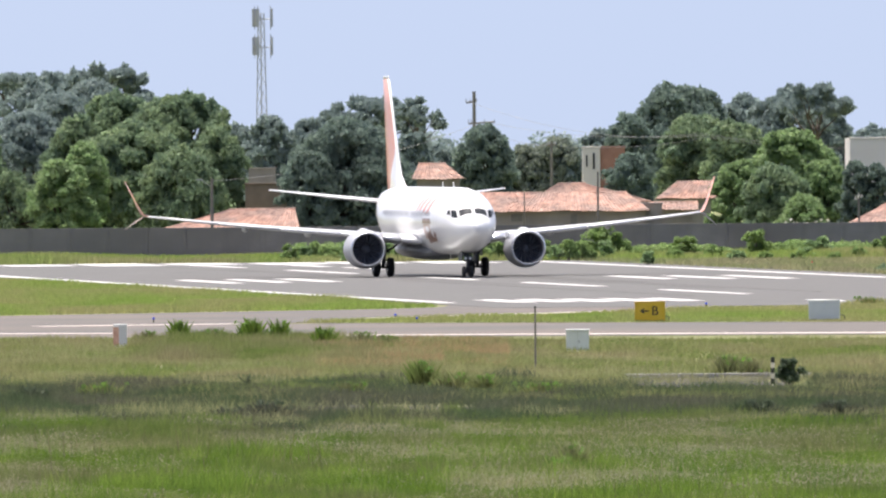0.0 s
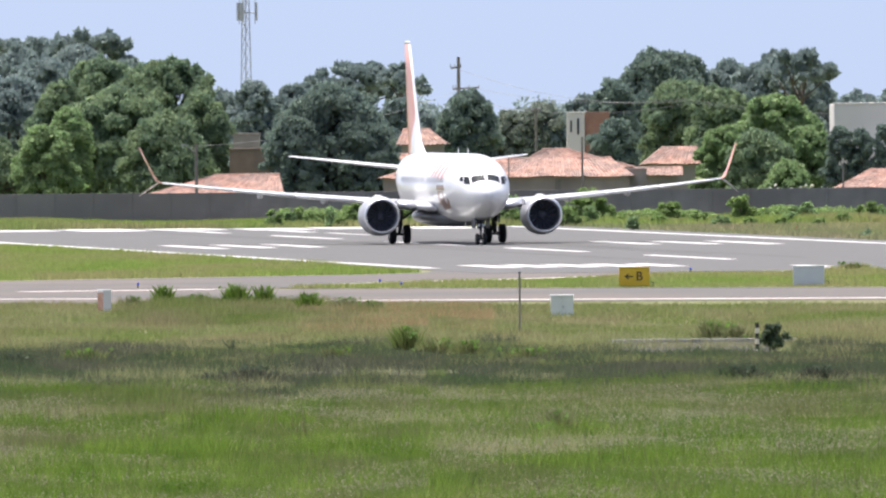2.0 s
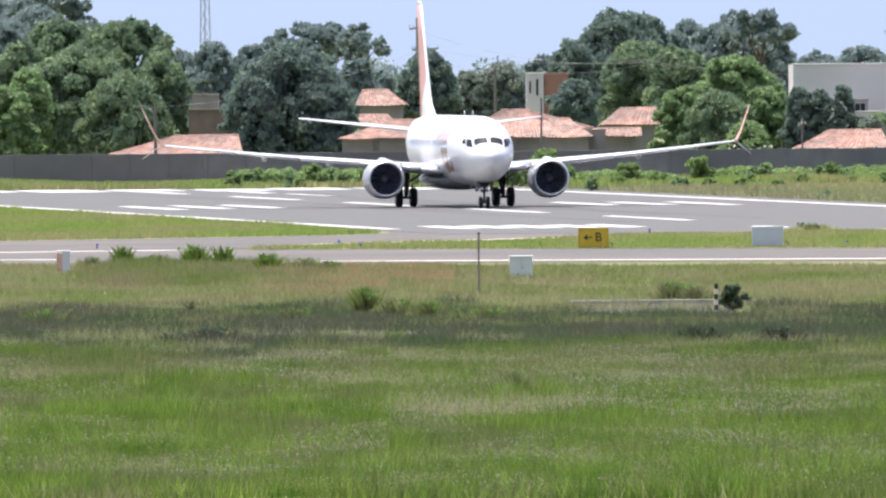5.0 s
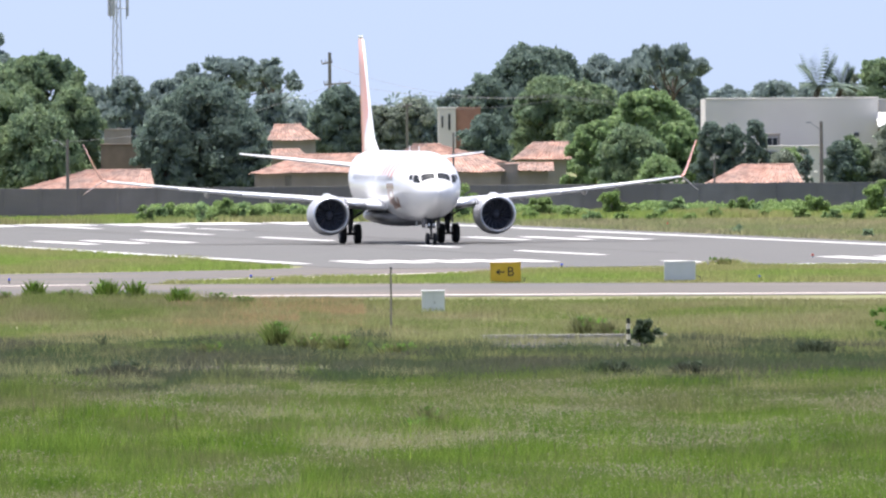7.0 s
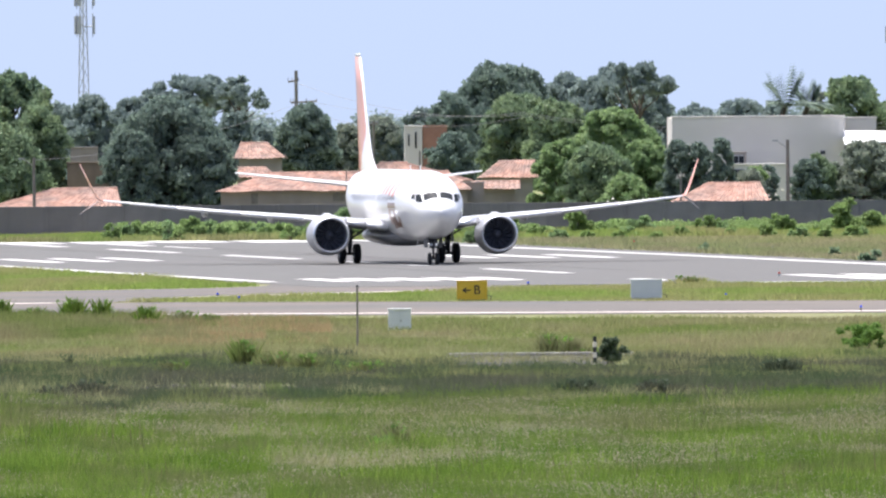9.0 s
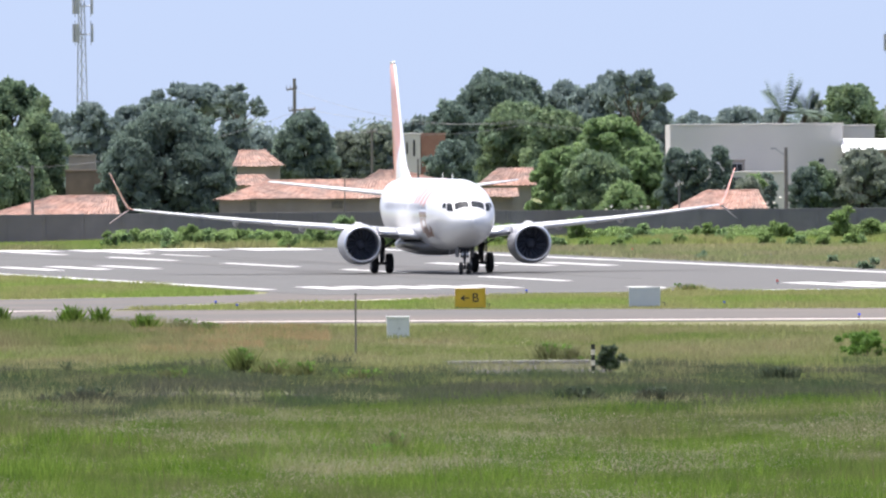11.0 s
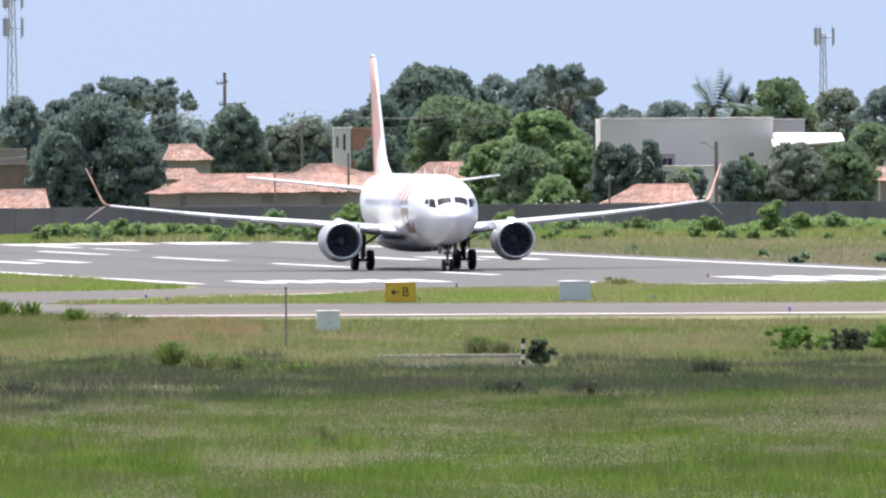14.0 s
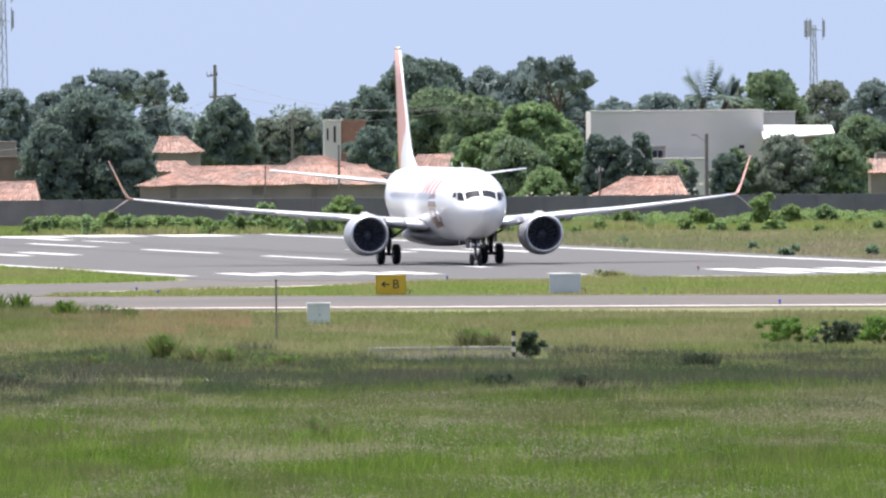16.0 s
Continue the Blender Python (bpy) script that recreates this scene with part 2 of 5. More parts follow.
def revolve(bm, prof, sides=32, axis='y', closed=False):
    """prof: rows of (along, radius)."""
    rings = []
    for a, r in prof:
        ring = []
        for i in range(sides):
            w = 2 * math.pi * i / sides
            c, s = math.cos(w) * r, math.sin(w) * r
            ring.append(bm.verts.new((c, a, s) if axis == 'y' else ((a, c, s) if axis == 'x' else (c, s, a))))
        rings.append(ring)
    for A, B in zip(rings, rings[1:] + (rings[:1] if closed else [])):
        for i in range(sides):
            j = (i + 1) % sides
            bm.faces.new((A[i], A[j], B[j], B[i]))
    return rings


def loft(bm, sections, cap=True):
    """sections: lists of points, all alike in number."""
    rings = [[bm.verts.new(p) for p in s] for s in sections]
    n = len(rings[0])
    for A, B in zip(rings, rings[1:]):
        for i in range(n):
            j = (i + 1) % n
            bm.faces.new((A[i], A[j], B[j], B[i]))
    if cap:
        bm.faces.new(rings[0][::-1])
        bm.faces.new(rings[-1])
    bmesh.ops.recalc_face_normals(bm, faces=bm.faces)
    return rings


def raw_mesh(name, verts, faces, material):
    """A mesh from arrays: verts (n, 3), faces (m, 3 or 4)."""
    me = bpy.data.meshes.new(name)
    k = faces.shape[1]
    me.vertices.add(len(verts))
    me.vertices.foreach_set("co", verts.astype(np.float32).ravel())
    me.loops.add(faces.size)
    me.loops.foreach_set("vertex_index", faces.astype(np.int32).ravel())
    me.polygons.add(len(faces))
    me.polygons.foreach_set("loop_start", np.arange(0, faces.size, k, dtype=np.int32))
    me.update(calc_edges=True)
    me.materials.append(material)
    return me


# ---------------------------------------------------------------- ground, runway, taxiways
bm = bmesh.new()
bmesh.ops.create_grid(bm, x_segments=2, y_segments=2, size=4500)
ground = new("ground", mesh_of(bm, M_GROUND, "ground"))
tagged(ground, "grassy airfield ground with bare earth between tufts", "ground", kind="structure")

RWY_TURN = radians(6.96)                    # the runway runs a little across the line of sight
RWY_MID = Vector((5.17, 1540.0, 0.0))        # a point on its centre line
R_ALONG = Vector((math.sin(RWY_TURN), -math.cos(RWY_TURN), 0.0))   # towards the threshold
R_SIDE = Vector((math.cos(RWY_TURN), math.sin(RWY_TURN), 0.0))
RWY_HALF = 22.3


def rwy(along, side, z=0.0):
    return RWY_MID + R_ALONG * along + R_SIDE * side + Vector((0, 0, z))


def slab(name, pts, z, material, label, category, parent=None, depth=0.03):
    bm = bmesh.new()
    top = [bm.verts.new((p[0], p[1], z)) for p in pts]
    low = [bm.verts.new((p[0], p[1], z - depth)) for p in pts]
    bm.faces.new(top)
    for i in range(len(pts)):
        j = (i + 1) % len(pts)
        bm.faces.new((top[i], low[i], low[j], top[j]))
    bmesh.ops.recalc_face_normals(bm, faces=bm.faces)
    bmesh.ops.triangulate(bm, faces=[f for f in bm.faces if len(f.verts) > 4])
    ob = new(name, mesh_of(bm, material, name))
    ob.parent = parent
    if parent is None:
        tagged(ob, label, category, kind="structure")
    return ob


FAR_END, NEAR_END = -222.0, 176.0
runway = slab("runway", [rwy(FAR_END, -RWY_HALF - 1.5), rwy(FAR_END, RWY_HALF + 1.5), rwy(NEAR_END, RWY_HALF + 60), rwy(NEAR_END, -RWY_HALF - 1.5)], 0.03, M_ASPHALT,
              "sun-bleached grey asphalt runway with white paint", "runway")
M_SKID = mat("tyre_rubber_marks", (0.052, 0.050, 0.048), 0.9, col2=(0.070, 0.067, 0.064), scale=0.5, spread=0.5)
# taxiway that leaves the runway's end, and the one in front that runs across
connector = slab("taxiway_link", [ground_at(-160, 563), ground_at(700, 547.5), ground_at(785, 544), ground_at(800, 539), ground_at(1250, 541), ground_at(1243, 546), ground_at(849, 560), ground_at(524, 572), ground_at(300, 580), ground_at(-160, 596)],
                 0.02, M_TAXI, "grey asphalt link taxiway between grass strips", "taxiway")
TAXI = [ground_at(-200, 596), ground_at(300, 577), ground_at(620, 573), ground_at(2250, 568.5), ground_at(2250, 589), ground_at(459, 598), ground_at(-200, 600)]
taxiway = slab("taxiway", TAXI, 0.024, M_TAXI, "grey asphalt taxiway with a worn pinkish edge line", "taxiway")


def stripe(a0, a1, s0, s1, name="stripe", material=None, parent=None):
    return slab(name, [rwy(a0, s0), rwy(a0, s1), rwy(a1, s1), rwy(a1, s0)], 0.036, material or M_LINE, "", "", parent or runway, 0.004)


stripe(FAR_END + 20, 143, -RWY_HALF - 0.4, -RWY_HALF + 0.4, "edge_line")
stripe(FAR_END + 40, 146, RWY_HALF - 0.4, RWY_HALF + 0.4, "edge_line")
for a, b, c in ((-150, -60, -4.6), (-120, 20, -3.4), (-90, 60, 3.1), (-60, 90, 4.4), (-140, 10, 5.3), (-20, 110, -5.2)):
    stripe(a, b, c - 0.22, c + 0.22, "tyre_mark", M_SKID)
for a in (-174, -114, -54, 4, 66):
    stripe(a, a + 35, -1.3, -0.6, "centre_line")
for i in range(5):                          # threshold bars, the middle ones worn away
    stripe(125, 143, -18.9 + 2.2 * i, -17.6 + 2.2 * i, "threshold_bar")
for i in range(4):
    stripe(124, 157, 7.4 + 3.0 * i, 9.0 + 3.0 * i, "threshold_bar")
stripe(142, 153, -3.4, -2.4, "threshold_bar")
for i in range(3):                          # touchdown bars
    for side in (-1, 1):
        s = side * (9.9 + 3.2 * i)
        stripe(-41 + 2 * i, -14 + 3 * i, s - 0.5, s + 0.5, "touchdown_bar")
stripe(-162, -141, 4.2, 5.1, "touchdown_bar")
stripe(-134, -112, 4.6, 5.4, "touchdown_bar")
for i in range(8):
    s = -21 + 5.4 * i
    stripe(FAR_END + 36 + 3 * (i % 3), FAR_END + 52 + 4 * (i % 2), s - 2.1, s + 2.1, "far_bar")


def line_between(name, p, q, wide, parent, material, z):
    side = (q - p).normalized().cross(Vector((0, 0, 1))) * wide / 2
    return slab(name, [p + side, q + side, q - side, p - side], z, material, "", "", parent, 0.004)


line_between("edge_line", ground_at(420, 595), ground_at(2250, 586), 2.3, taxiway, M_LINE_WARM, 0.03)
line_between("edge_line", ground_at(-160, 592.5), ground_at(210, 591), 1.8, taxiway, M_LINE_WARM, 0.03)
line_between("edge_line", ground_at(70, 578.5), ground_at(420, 574), 1.8, connector, M_LINE_WARM, 0.026)
line_between("edge_line", ground_at(640, 565), ground_at(1430, 542.6), 1.5, connector, M_LINE_WARM, 0.045)
line_between("edge_line", ground_at(1660, 537), ground_at(2250, 535), 2.0, runway, M_LINE, 0.036)

# strip of grass between taxiway and runway lies over the asphalt's margin
slab("verge", [ground_at(524, 572), ground_at(849, 561), ground_at(1243, 547), ground_at(1500, 540), ground_at(2250, 537), ground_at(2250, 568.5), ground_at(620, 573)],
     0.042, M_GROUND, "strip of mown grass between taxiway and runway", "grass verge")


# worn earth showing through the meadow
earth = []
for k in range(28):
    w = 2 * math.pi * k / 28
    r = 1 + 0.18 * math.sin(3 * w + 1) + 0.1 * math.sin(7 * w)
    earth.append(ground_at(665 + 205 * r * math.cos(w), 726) + Vector((0, 14 * r * math.sin(w), 0)))
slab("bare_earth", earth, 0.012, mat("bare_earth", (0.048, 0.044, 0.045), 0.95, col2=(0.07, 0.064, 0.062), scale=0.8, bump=0.4, spec=0.08), "patch of bare greyish earth in the meadow", "bare earth")


# ---------------------------------------------------------------- grass
def inside(px, py, poly):
    hit = np.zeros(len(px), bool)
    n = len(poly)
    for i in range(n):
        x1, y1, x2, y2 = poly[i][0], poly[i][1], poly[i - 1][0], poly[i - 1][1]
        if y1 == y2:
            continue
        cross = ((y1 > py) != (y2 > py)) & (px < (x2 - x1) * (py - y1) / (y2 - y1) + x1)
        hit ^= cross
    return hit


def soft_noise(x, y, scale, seed):
    """Smooth value noise in 0..1 over the plane."""
    g = np.random.default_rng(seed).random((64, 64))
    fx, fy = (x / scale) % 63, (y / scale) % 63
    ix, iy = fx.astype(int), fy.astype(int)
    tx, ty = fx - ix, fy - iy
    tx, ty = tx * tx * (3 - 2 * tx), ty * ty * (3 - 2 * ty)
    a = g[ix, iy] * (1 - tx) + g[ix + 1, iy] * tx
    b = g[ix, iy + 1] * (1 - tx) + g[ix + 1, iy + 1] * tx
    return a * (1 - ty) + b * ty


def blades(name, poly, count, high, wide, material, label, seed, keep=None, base=0.0, lean=0.2, patch=6.0):
    """Tapered blades of grass, bent over, all in one mesh."""
    rng = np.random.default_rng(seed)
    xs, ys = [p[0] for p in poly], [p[1] for p in poly]
    n = count * 3
    x, y = rng.uniform(min(xs), max(xs), n), rng.uniform(min(ys), max(ys), n)
    ok = inside(x, y, poly)
    if keep is not None:
        ok &= keep(x, y, rng.random(n))
    x, y = x[ok][:count], y[ok][:count]
    n = len(x)
    h = high * rng.uniform(0.45, 1.15, n) * (0.40 + 1.1 * soft_noise(x, y * 0.35, patch, seed))
    w = wide * rng.uniform(0.7, 1.4, n) / 2
    a = rng.normal(0, 0.7, n)
    dx, dy = np.cos(a) * w, np.sin(a) * w
    lx, ly = rng.normal(0, lean, n) * h, rng.normal(0, lean, n) * h
    v = np.empty((n, 3, 3))
    v[:, 0] = np.stack((x - dx, y - dy, np.full(n, base)), 1)
    v[:, 1] = np.stack((x + dx, y + dy, np.full(n, base)), 1)
    v[:, 2] = np.stack((x + lx, y + ly, base + h), 1)
    f = np.arange(n * 3).reshape(n, 3)
    ob = new(name, raw_mesh(name, v.reshape(-1, 3), f, material))
    return tagged(ob, label, "grass", kind="stuff")


def quad(u0, u1, v0, v1):
    return [ground_at(u0, v0), ground_at(u1, v0), ground_at(u1, v1), ground_at(u0, v1)]


def ragged_far(v, deep, loose=0.6):
    """The field's far border wanders to and fro."""
    line = ground_at(784, v).y
    return lambda x, y, r: y < line - deep * (soft_noise(x, y * 0.05, 2.6, 31) + loose * (r - 0.5))


def panicles(name, poly, count, high, size, material, label, seed, keep):
    """Tiny spikelets that hang as an airy layer over the blades, each a leaning three-sided flake."""
    rng = np.random.default_rng(seed)
    xs, ys = [p[0] for p in poly], [p[1] for p in poly]
    n = count * 4
    x, y = rng.uniform(min(xs), max(xs), n), rng.uniform(min(ys), max(ys), n)
    ok = inside(x, y, poly) & keep(x, y, rng.random(n))
    x, y = x[ok][:count], y[ok][:count]
    n = len(x)
    z = high * (0.35 + 0.75 * rng.random(n)) * (0.55 + 0.8 * soft_noise(x, y * 0.35, 2.0, seed))
    c = np.stack((x, y, z), 1)
    v = c[:, None, :] + rng.normal(0, size, (n, 3, 3)) * np.array((1.0, 1.0, 1.3))
    ob = new(name, raw_mesh(name, v.reshape(-1, 3), np.arange(n * 3).reshape(n, 3), material))
    return tagged(ob, label, "grass", kind="stuff")


def off_gravel(x, y, r):
    """Nothing grows on the culvert and its gravel."""
    a, b = ground_at(1105, 668), ground_at(1416, 689)
    rag = (soft_noise(x, y * 0.3, 1.5, 3) - 0.5) * 2.5
    mid = ground_at(665, 726)
    bare = ((x - mid.x) / 4.9) ** 2 + ((y - mid.y) / 13) ** 2 + rag * 0.25 < 0.8
    if len(r):
        bare &= r > 0.12
    return ~bare & ~((x > a.x + rag) & (x < b.x - rag) & (y < a.y + 0.5) & (y > b.y + rag * 4))


def patchy(scale, seed, low, soft=0.15):
    return lambda x, y, r: soft_noise(x, y * 0.25, scale, seed) + (r - 0.5) * soft > low


blades("tall_grass", quad(-120, 2180, 712, 1015), 430000, 0.46, 0.026, M_GRASS["tall"], "lush bright green tall grass in the foreground field", 11, keep=ragged_far(741, 60, 0.8), lean=0.3, patch=3.0)
blades("seed_stalks", quad(-120, 2180, 800, 1015), 550, 1.0, 0.034, M_SEED, "thin dark seed stalks standing above the grass", 24, keep=patchy(2.0, 27, 0.5, 0.4), lean=0.12)
blades("tussock_grass", quad(-120, 2180, 815, 1015), 120000, 0.6, 0.028, M_GRASS["lime"], "taller tussocks of bright green grass in the field", 23, keep=lambda x, y, r: soft_noise(x, y * 0.25, 2.2, 17) + (r - 0.5) * 0.2 > 0.42 + (y - 690) / 420, patch=1.5, lean=0.35)
blades("seeding_grass", quad(-120, 2180, 735, 1015), 60000, 0.5, 0.022, M_GRASS["dry"], "pale seeding grass heads among green blades", 12, keep=patchy(3.4, 5, 0.58), lean=0.5)
panicles("grass_panicles", quad(-120, 2180, 705, 1015), 170000, 0.5, 0.015, M_GRASS["haze"], "airy pale seed heads floating over the grass", 25, lambda x, y, r: patchy(4.2, 41, 0.54, 0.4)(x, y, r) & ragged_far(756, 45, 0.8)(x, y, r))
blades("rusty_grass", quad(560, 900, 602, 650), 14000, 0.3, 0.03, M_GRASS["rust"], "rust-coloured dry grass near the taxiway edge", 26, keep=patchy(2.2, 43, 0.5, 0.4), lean=0.35)
blades("edge_grass", quad(235, 700, 599, 640), 26000, 0.4, 0.036, M_GRASS["mid"], "taller rough grass at the taxiway edge", 21, keep=lambda x, y, r: (r < (-1.5 - x) / 6) & (r < (x + 15) / 4) & patchy(1.8, 9, 0.42, 0.5)(x, y, r), patch=2.0)
blades("weed_band", quad(-120, 2180, 668, 785), 140000, 0.36, 0.036, M_GRASS["weed"], "dark low weeds in a shallow dip", 13, lean=0.45, patch=2.5, keep=lambda x, y, r: off_gravel(x, y, r) & ragged_far(668, 60)(x, y, r))
blades("olive_grass", quad(-120, 2180, 602, 712), 170000, 0.26, 0.034, M_GRASS["mid"], "olive and yellow meadow grass", 14, lean=0.45, patch=3.0, keep=off_gravel)
blades("straw_grass", quad(-120, 2180, 604, 690), 48000, 0.32, 0.026, M_GRASS["dry"], "dry straw-coloured grass tufts", 15, lean=0.4, keep=patchy(4.0, 8, 0.56))
blades("verge_grass", [ground_at(530, 572), ground_at(849, 562), ground_at(1243, 548), ground_at(1500, 541), ground_at(2180, 538), ground_at(2180, 568.5), ground_at(620, 573)],
       45000, 0.22, 0.07, M_GRASS["short"], "short mown grass beside the taxiway", 16, base=0.04)
blades("field_grass", [rwy(-150, -RWY_HALF - 3), rwy(136, -RWY_HALF - 2), ground_at(775, 544), ground_at(690, 547), ground_at(-160, 562), ground_at(-160, 490)],
       60000, 0.26, 0.07, M_GRASS["short"], "short mown grass beside the runway", 17)
blades("wall_grass", [Vector((-45, 1725, 0)), Vector((70, 1725, 0)), Vector((70, 1785, 0)), Vector((-45, 1785, 0))], 100000, 0.42, 0.09, M_GRASS["short"], "rough green grass along the perimeter wall", 18, patch=9.0)
blades("runway_side_grass", [rwy(FAR_END, RWY_HALF + 3), ground_at(2200, 455), ground_at(2250, 520), rwy(40, RWY_HALF + 3)],
       60000, 0.32, 0.07, M_GRASS["olive"], "yellowing grass beside the runway", 19, lean=0.4)

# ---------------------------------------------------------------- the airliner
# Its own space: x across, y aft, z up; the main wheels stand at y = 0, the nose tip at y = NOSE.
NOSE = -19.6
# metres aft of the nose, underside, top, half width
HULL = [(0.0, 2.90, 2.98, 0.04), (0.10, 2.70, 3.18, 0.26), (0.3, 2.50, 3.36, 0.47), (0.7, 2.28, 3.60, 0.78), (1.2, 2.08, 3.80, 1.03), (1.7, 1.92, 4.08, 1.22),
        (2.3, 1.76, 4.52, 1.40), (3.0, 1.60, 4.86, 1.56), (4.0, 1.46, 5.12, 1.72), (5.0, 1.38, 5.27, 1.81), (6.5, 1.34, 5.35, 1.88),
        (10.0, 1.34, 5.35, 1.88), (16.0, 1.34, 5.35, 1.88), (22.0, 1.34, 5.35, 1.88), (26.0, 1.36, 5.35, 1.88), (29.0, 1.62, 5.34, 1.80), (32.0, 2.18, 5.30, 1.52),
        (35.0, 2.95, 5.22, 1.08), (37.5, 3.65, 5.08, 0.62), (39.0, 4.12, 4.90, 0.32), (39.5, 4.4, 4.68, 0.12)]
HULL_A = [h[0] for h in HULL]


def hull(a, ang, off=0.0):
    """The point of the skin a metres aft, ang degrees round from the top."""
    lo, hi, w = (float(np.interp(a, HULL_A, [h[k] for h in HULL])) for k in (1, 2, 3))
    c, s = math.cos(radians(ang)), math.sin(radians(ang))
    return Vector(((w + off) * s, NOSE + a, (lo + hi) / 2 + ((hi - lo) / 2 + off) * c))


def skin_patch(bm, corners, off=0.012, nu=6, nv=6):
    """A patch on the skin between four corners of (aft, angle)."""
    grid = []
    for i in range(nu + 1):
        row = []
        for j in range(nv + 1):
            s, t = i / nu, j / nv
            a = (corners[0][0] * (1 - s) + corners[1][0] * s) * (1 - t) + (corners[3][0] * (1 - s) + corners[2][0] * s) * t
            g = (corners[0][1] * (1 - s) + corners[1][1] * s) * (1 - t) + (corners[3][1] * (1 - s) + corners[2][1] * s) * t
            row.append(bm.verts.new(hull(a, g, off)))
        grid.append(row)
    for i in range(nu):
        for j in range(nv):
            bm.faces.new((grid[i][j], grid[i + 1][j], grid[i + 1][j + 1], grid[i][j + 1]))
    return bm


AERO = [(1.0, 0.0), (0.8, 0.022), (0.55, 0.05), (0.3, 0.065), (0.12, 0.05), (0.03, 0.026), (0.0, 0.0), (0.03, -0.014), (0.12, -0.022), (0.3, -0.028), (0.55, -0.022), (0.8, -0.008)]


def aero_section(le, chord, up=(0, 0, 1), thick=1.0):
    up = Vector(up).normalized()
    return [Vector(le) + Vector((0, c * chord, 0)) + up * (t * chord * thick) for c, t in AERO]


airliner = thing("airliner", "white twin-engined jet airliner with orange tail and winglets, taxiing", "airplane")

bm = bmesh.new()
fine = sorted(set(HULL_A) | {0.05, 0.2, 0.5, 0.95, 1.45, 2.0, 2.6, 3.5, 4.5, 5.7, 27.5, 30.5, 33.5, 36.2, 38.3})
loft(bm, [[hull(a, 360 * i / 48) for i in range(48)] for a in fine])
fuselage = part("fuselage", bm, M_PAINT, airliner, "glossy white fuselage", True)

# belly fairing
bm = bmesh.new()
secs = []
for a, w, z0, z1 in ((12.0, 0.4, 1.5, 1.8), (13.5, 1.5, 1.15, 2.0), (15.5, 1.95, 1.0, 2.3), (19.0, 2.02, 0.98, 2.3), (21.5, 1.9, 1.05, 2.2), (23.5, 1.2, 1.25, 1.9), (24.8, 0.4, 1.5, 1.8)):
    secs.append([Vector((w * math.sin(t), NOSE + a, (z0 + z1) / 2 + (z1 - z0) / 2 * math.cos(t))) for t in (2 * math.pi * i / 24 for i in range(24))])
loft(bm, secs)
part("belly_fairing", bm, M_BELLY, airliner, "light grey belly fairing", True)

# cockpit windows, six panes, each with its surround
for side in (-1, 1):
    for k, (c0, c1, c2, c3) in enumerate((((1.17, 4.0), (1.40, 46), (1.93, 39), (1.74, 4.0)), ((1.42, 53), (2.05, 66), (2.46, 54), (2.03, 44)), ((2.24, 64), (2.75, 69), (2.85, 60), (2.58, 55)))):
        bm = skin_patch(bmesh.new(), [(a, side * g) for a, g in (c0, c1, c2, c3)], 0.018, 8, 8)
        bmesh.ops.recalc_face_normals(bm, faces=bm.faces)
        part("cockpit_window", bm, M_DARK_GLASS, fuselage, "dark cockpit glass")
# cabin windows and doors down both sides
for side in (-1, 1):
    for i in range(38):
        a = 6.9 + i * 0.508 * 1.05
        if a > 30 or 14.8 < a < 15.6:
            continue
        bm = skin_patch(bmesh.new(), [(a, side * 81), (a + 0.24, side * 81), (a + 0.24, side * 73), (a, side * 73)], 0.016, 1, 3)
        bmesh.ops.recalc_face_normals(bm, faces=bm.faces)
        part("cabin_window", bm, M_CABIN_GLASS, fuselage)
    for a in (4.6, 31.0):
        for c in ([(a, 100), (a + 0.04, 100), (a + 0.04, 52), (a, 52)], [(a + 0.85, 100), (a + 0.89, 100), (a + 0.89, 52), (a + 0.85, 52)], [(a, 53.5), (a + 0.89, 53.5), (a + 0.89, 52), (a, 52)]):
            bm = skin_patch(bmesh.new(), [(p, side * g) for p, g in c], 0.008, 2, 6)
            bmesh.ops.recalc_face_normals(bm, faces=bm.faces)
            part("door_seam", bm, M_GREY_PAINT, fuselage)
# livery: slanted orange strokes and a brown and orange shape below them, plain shapes only
for side in (-1, 1):
    for a0, wdt in ((6.2, 0.6), (7.9, 0.6), (9.6, 0.6), (11.0, 0.5)):
        bm = skin_patch(bmesh.new(), [(a0 + 1.7, side * 76), (a0 + 1.7 + wdt, side * 76), (a0 + wdt, side * 34), (a0, side * 34)], 0.010, 3, 8)
        bmesh.ops.recalc_face_normals(bm, faces=bm.faces)
        part("livery_stroke", bm, M_LIVERY, fuselage, "orange livery stroke", True)
    for c, m, off in (([(6.0, 126), (9.4, 131), (8.6, 112), (6.9, 108)], M_BROWN, 0.011), ([(5.2, 112), (6.0, 128), (6.5, 124), (5.7, 106)], M_BROWN, 0.016),
                      ([(6.3, 94), (9.8, 94), (9.8, 85), (6.6, 85)], M_BROWN, 0.011), ([(6.8, 118), (9.9, 122), (9.4, 95), (6.8, 95)], M_TAN, 0.008),
                      ([(7.2, 107), (8.4, 108), (8.4, 98), (7.3, 98)], M_PAINT, 0.02), ([(9.9, 84), (26.0, 84), (26.0, 71), (9.9, 71)], M_BAND, 0.011)):
        bm = skin_patch(bmesh.new(), [(a, side * g) for a, g in c], off, 5, 6)
        bmesh.ops.recalc_face_normals(bm, faces=bm.faces)
        part("livery_shape", bm, m, fuselage, "painted livery shape", True)

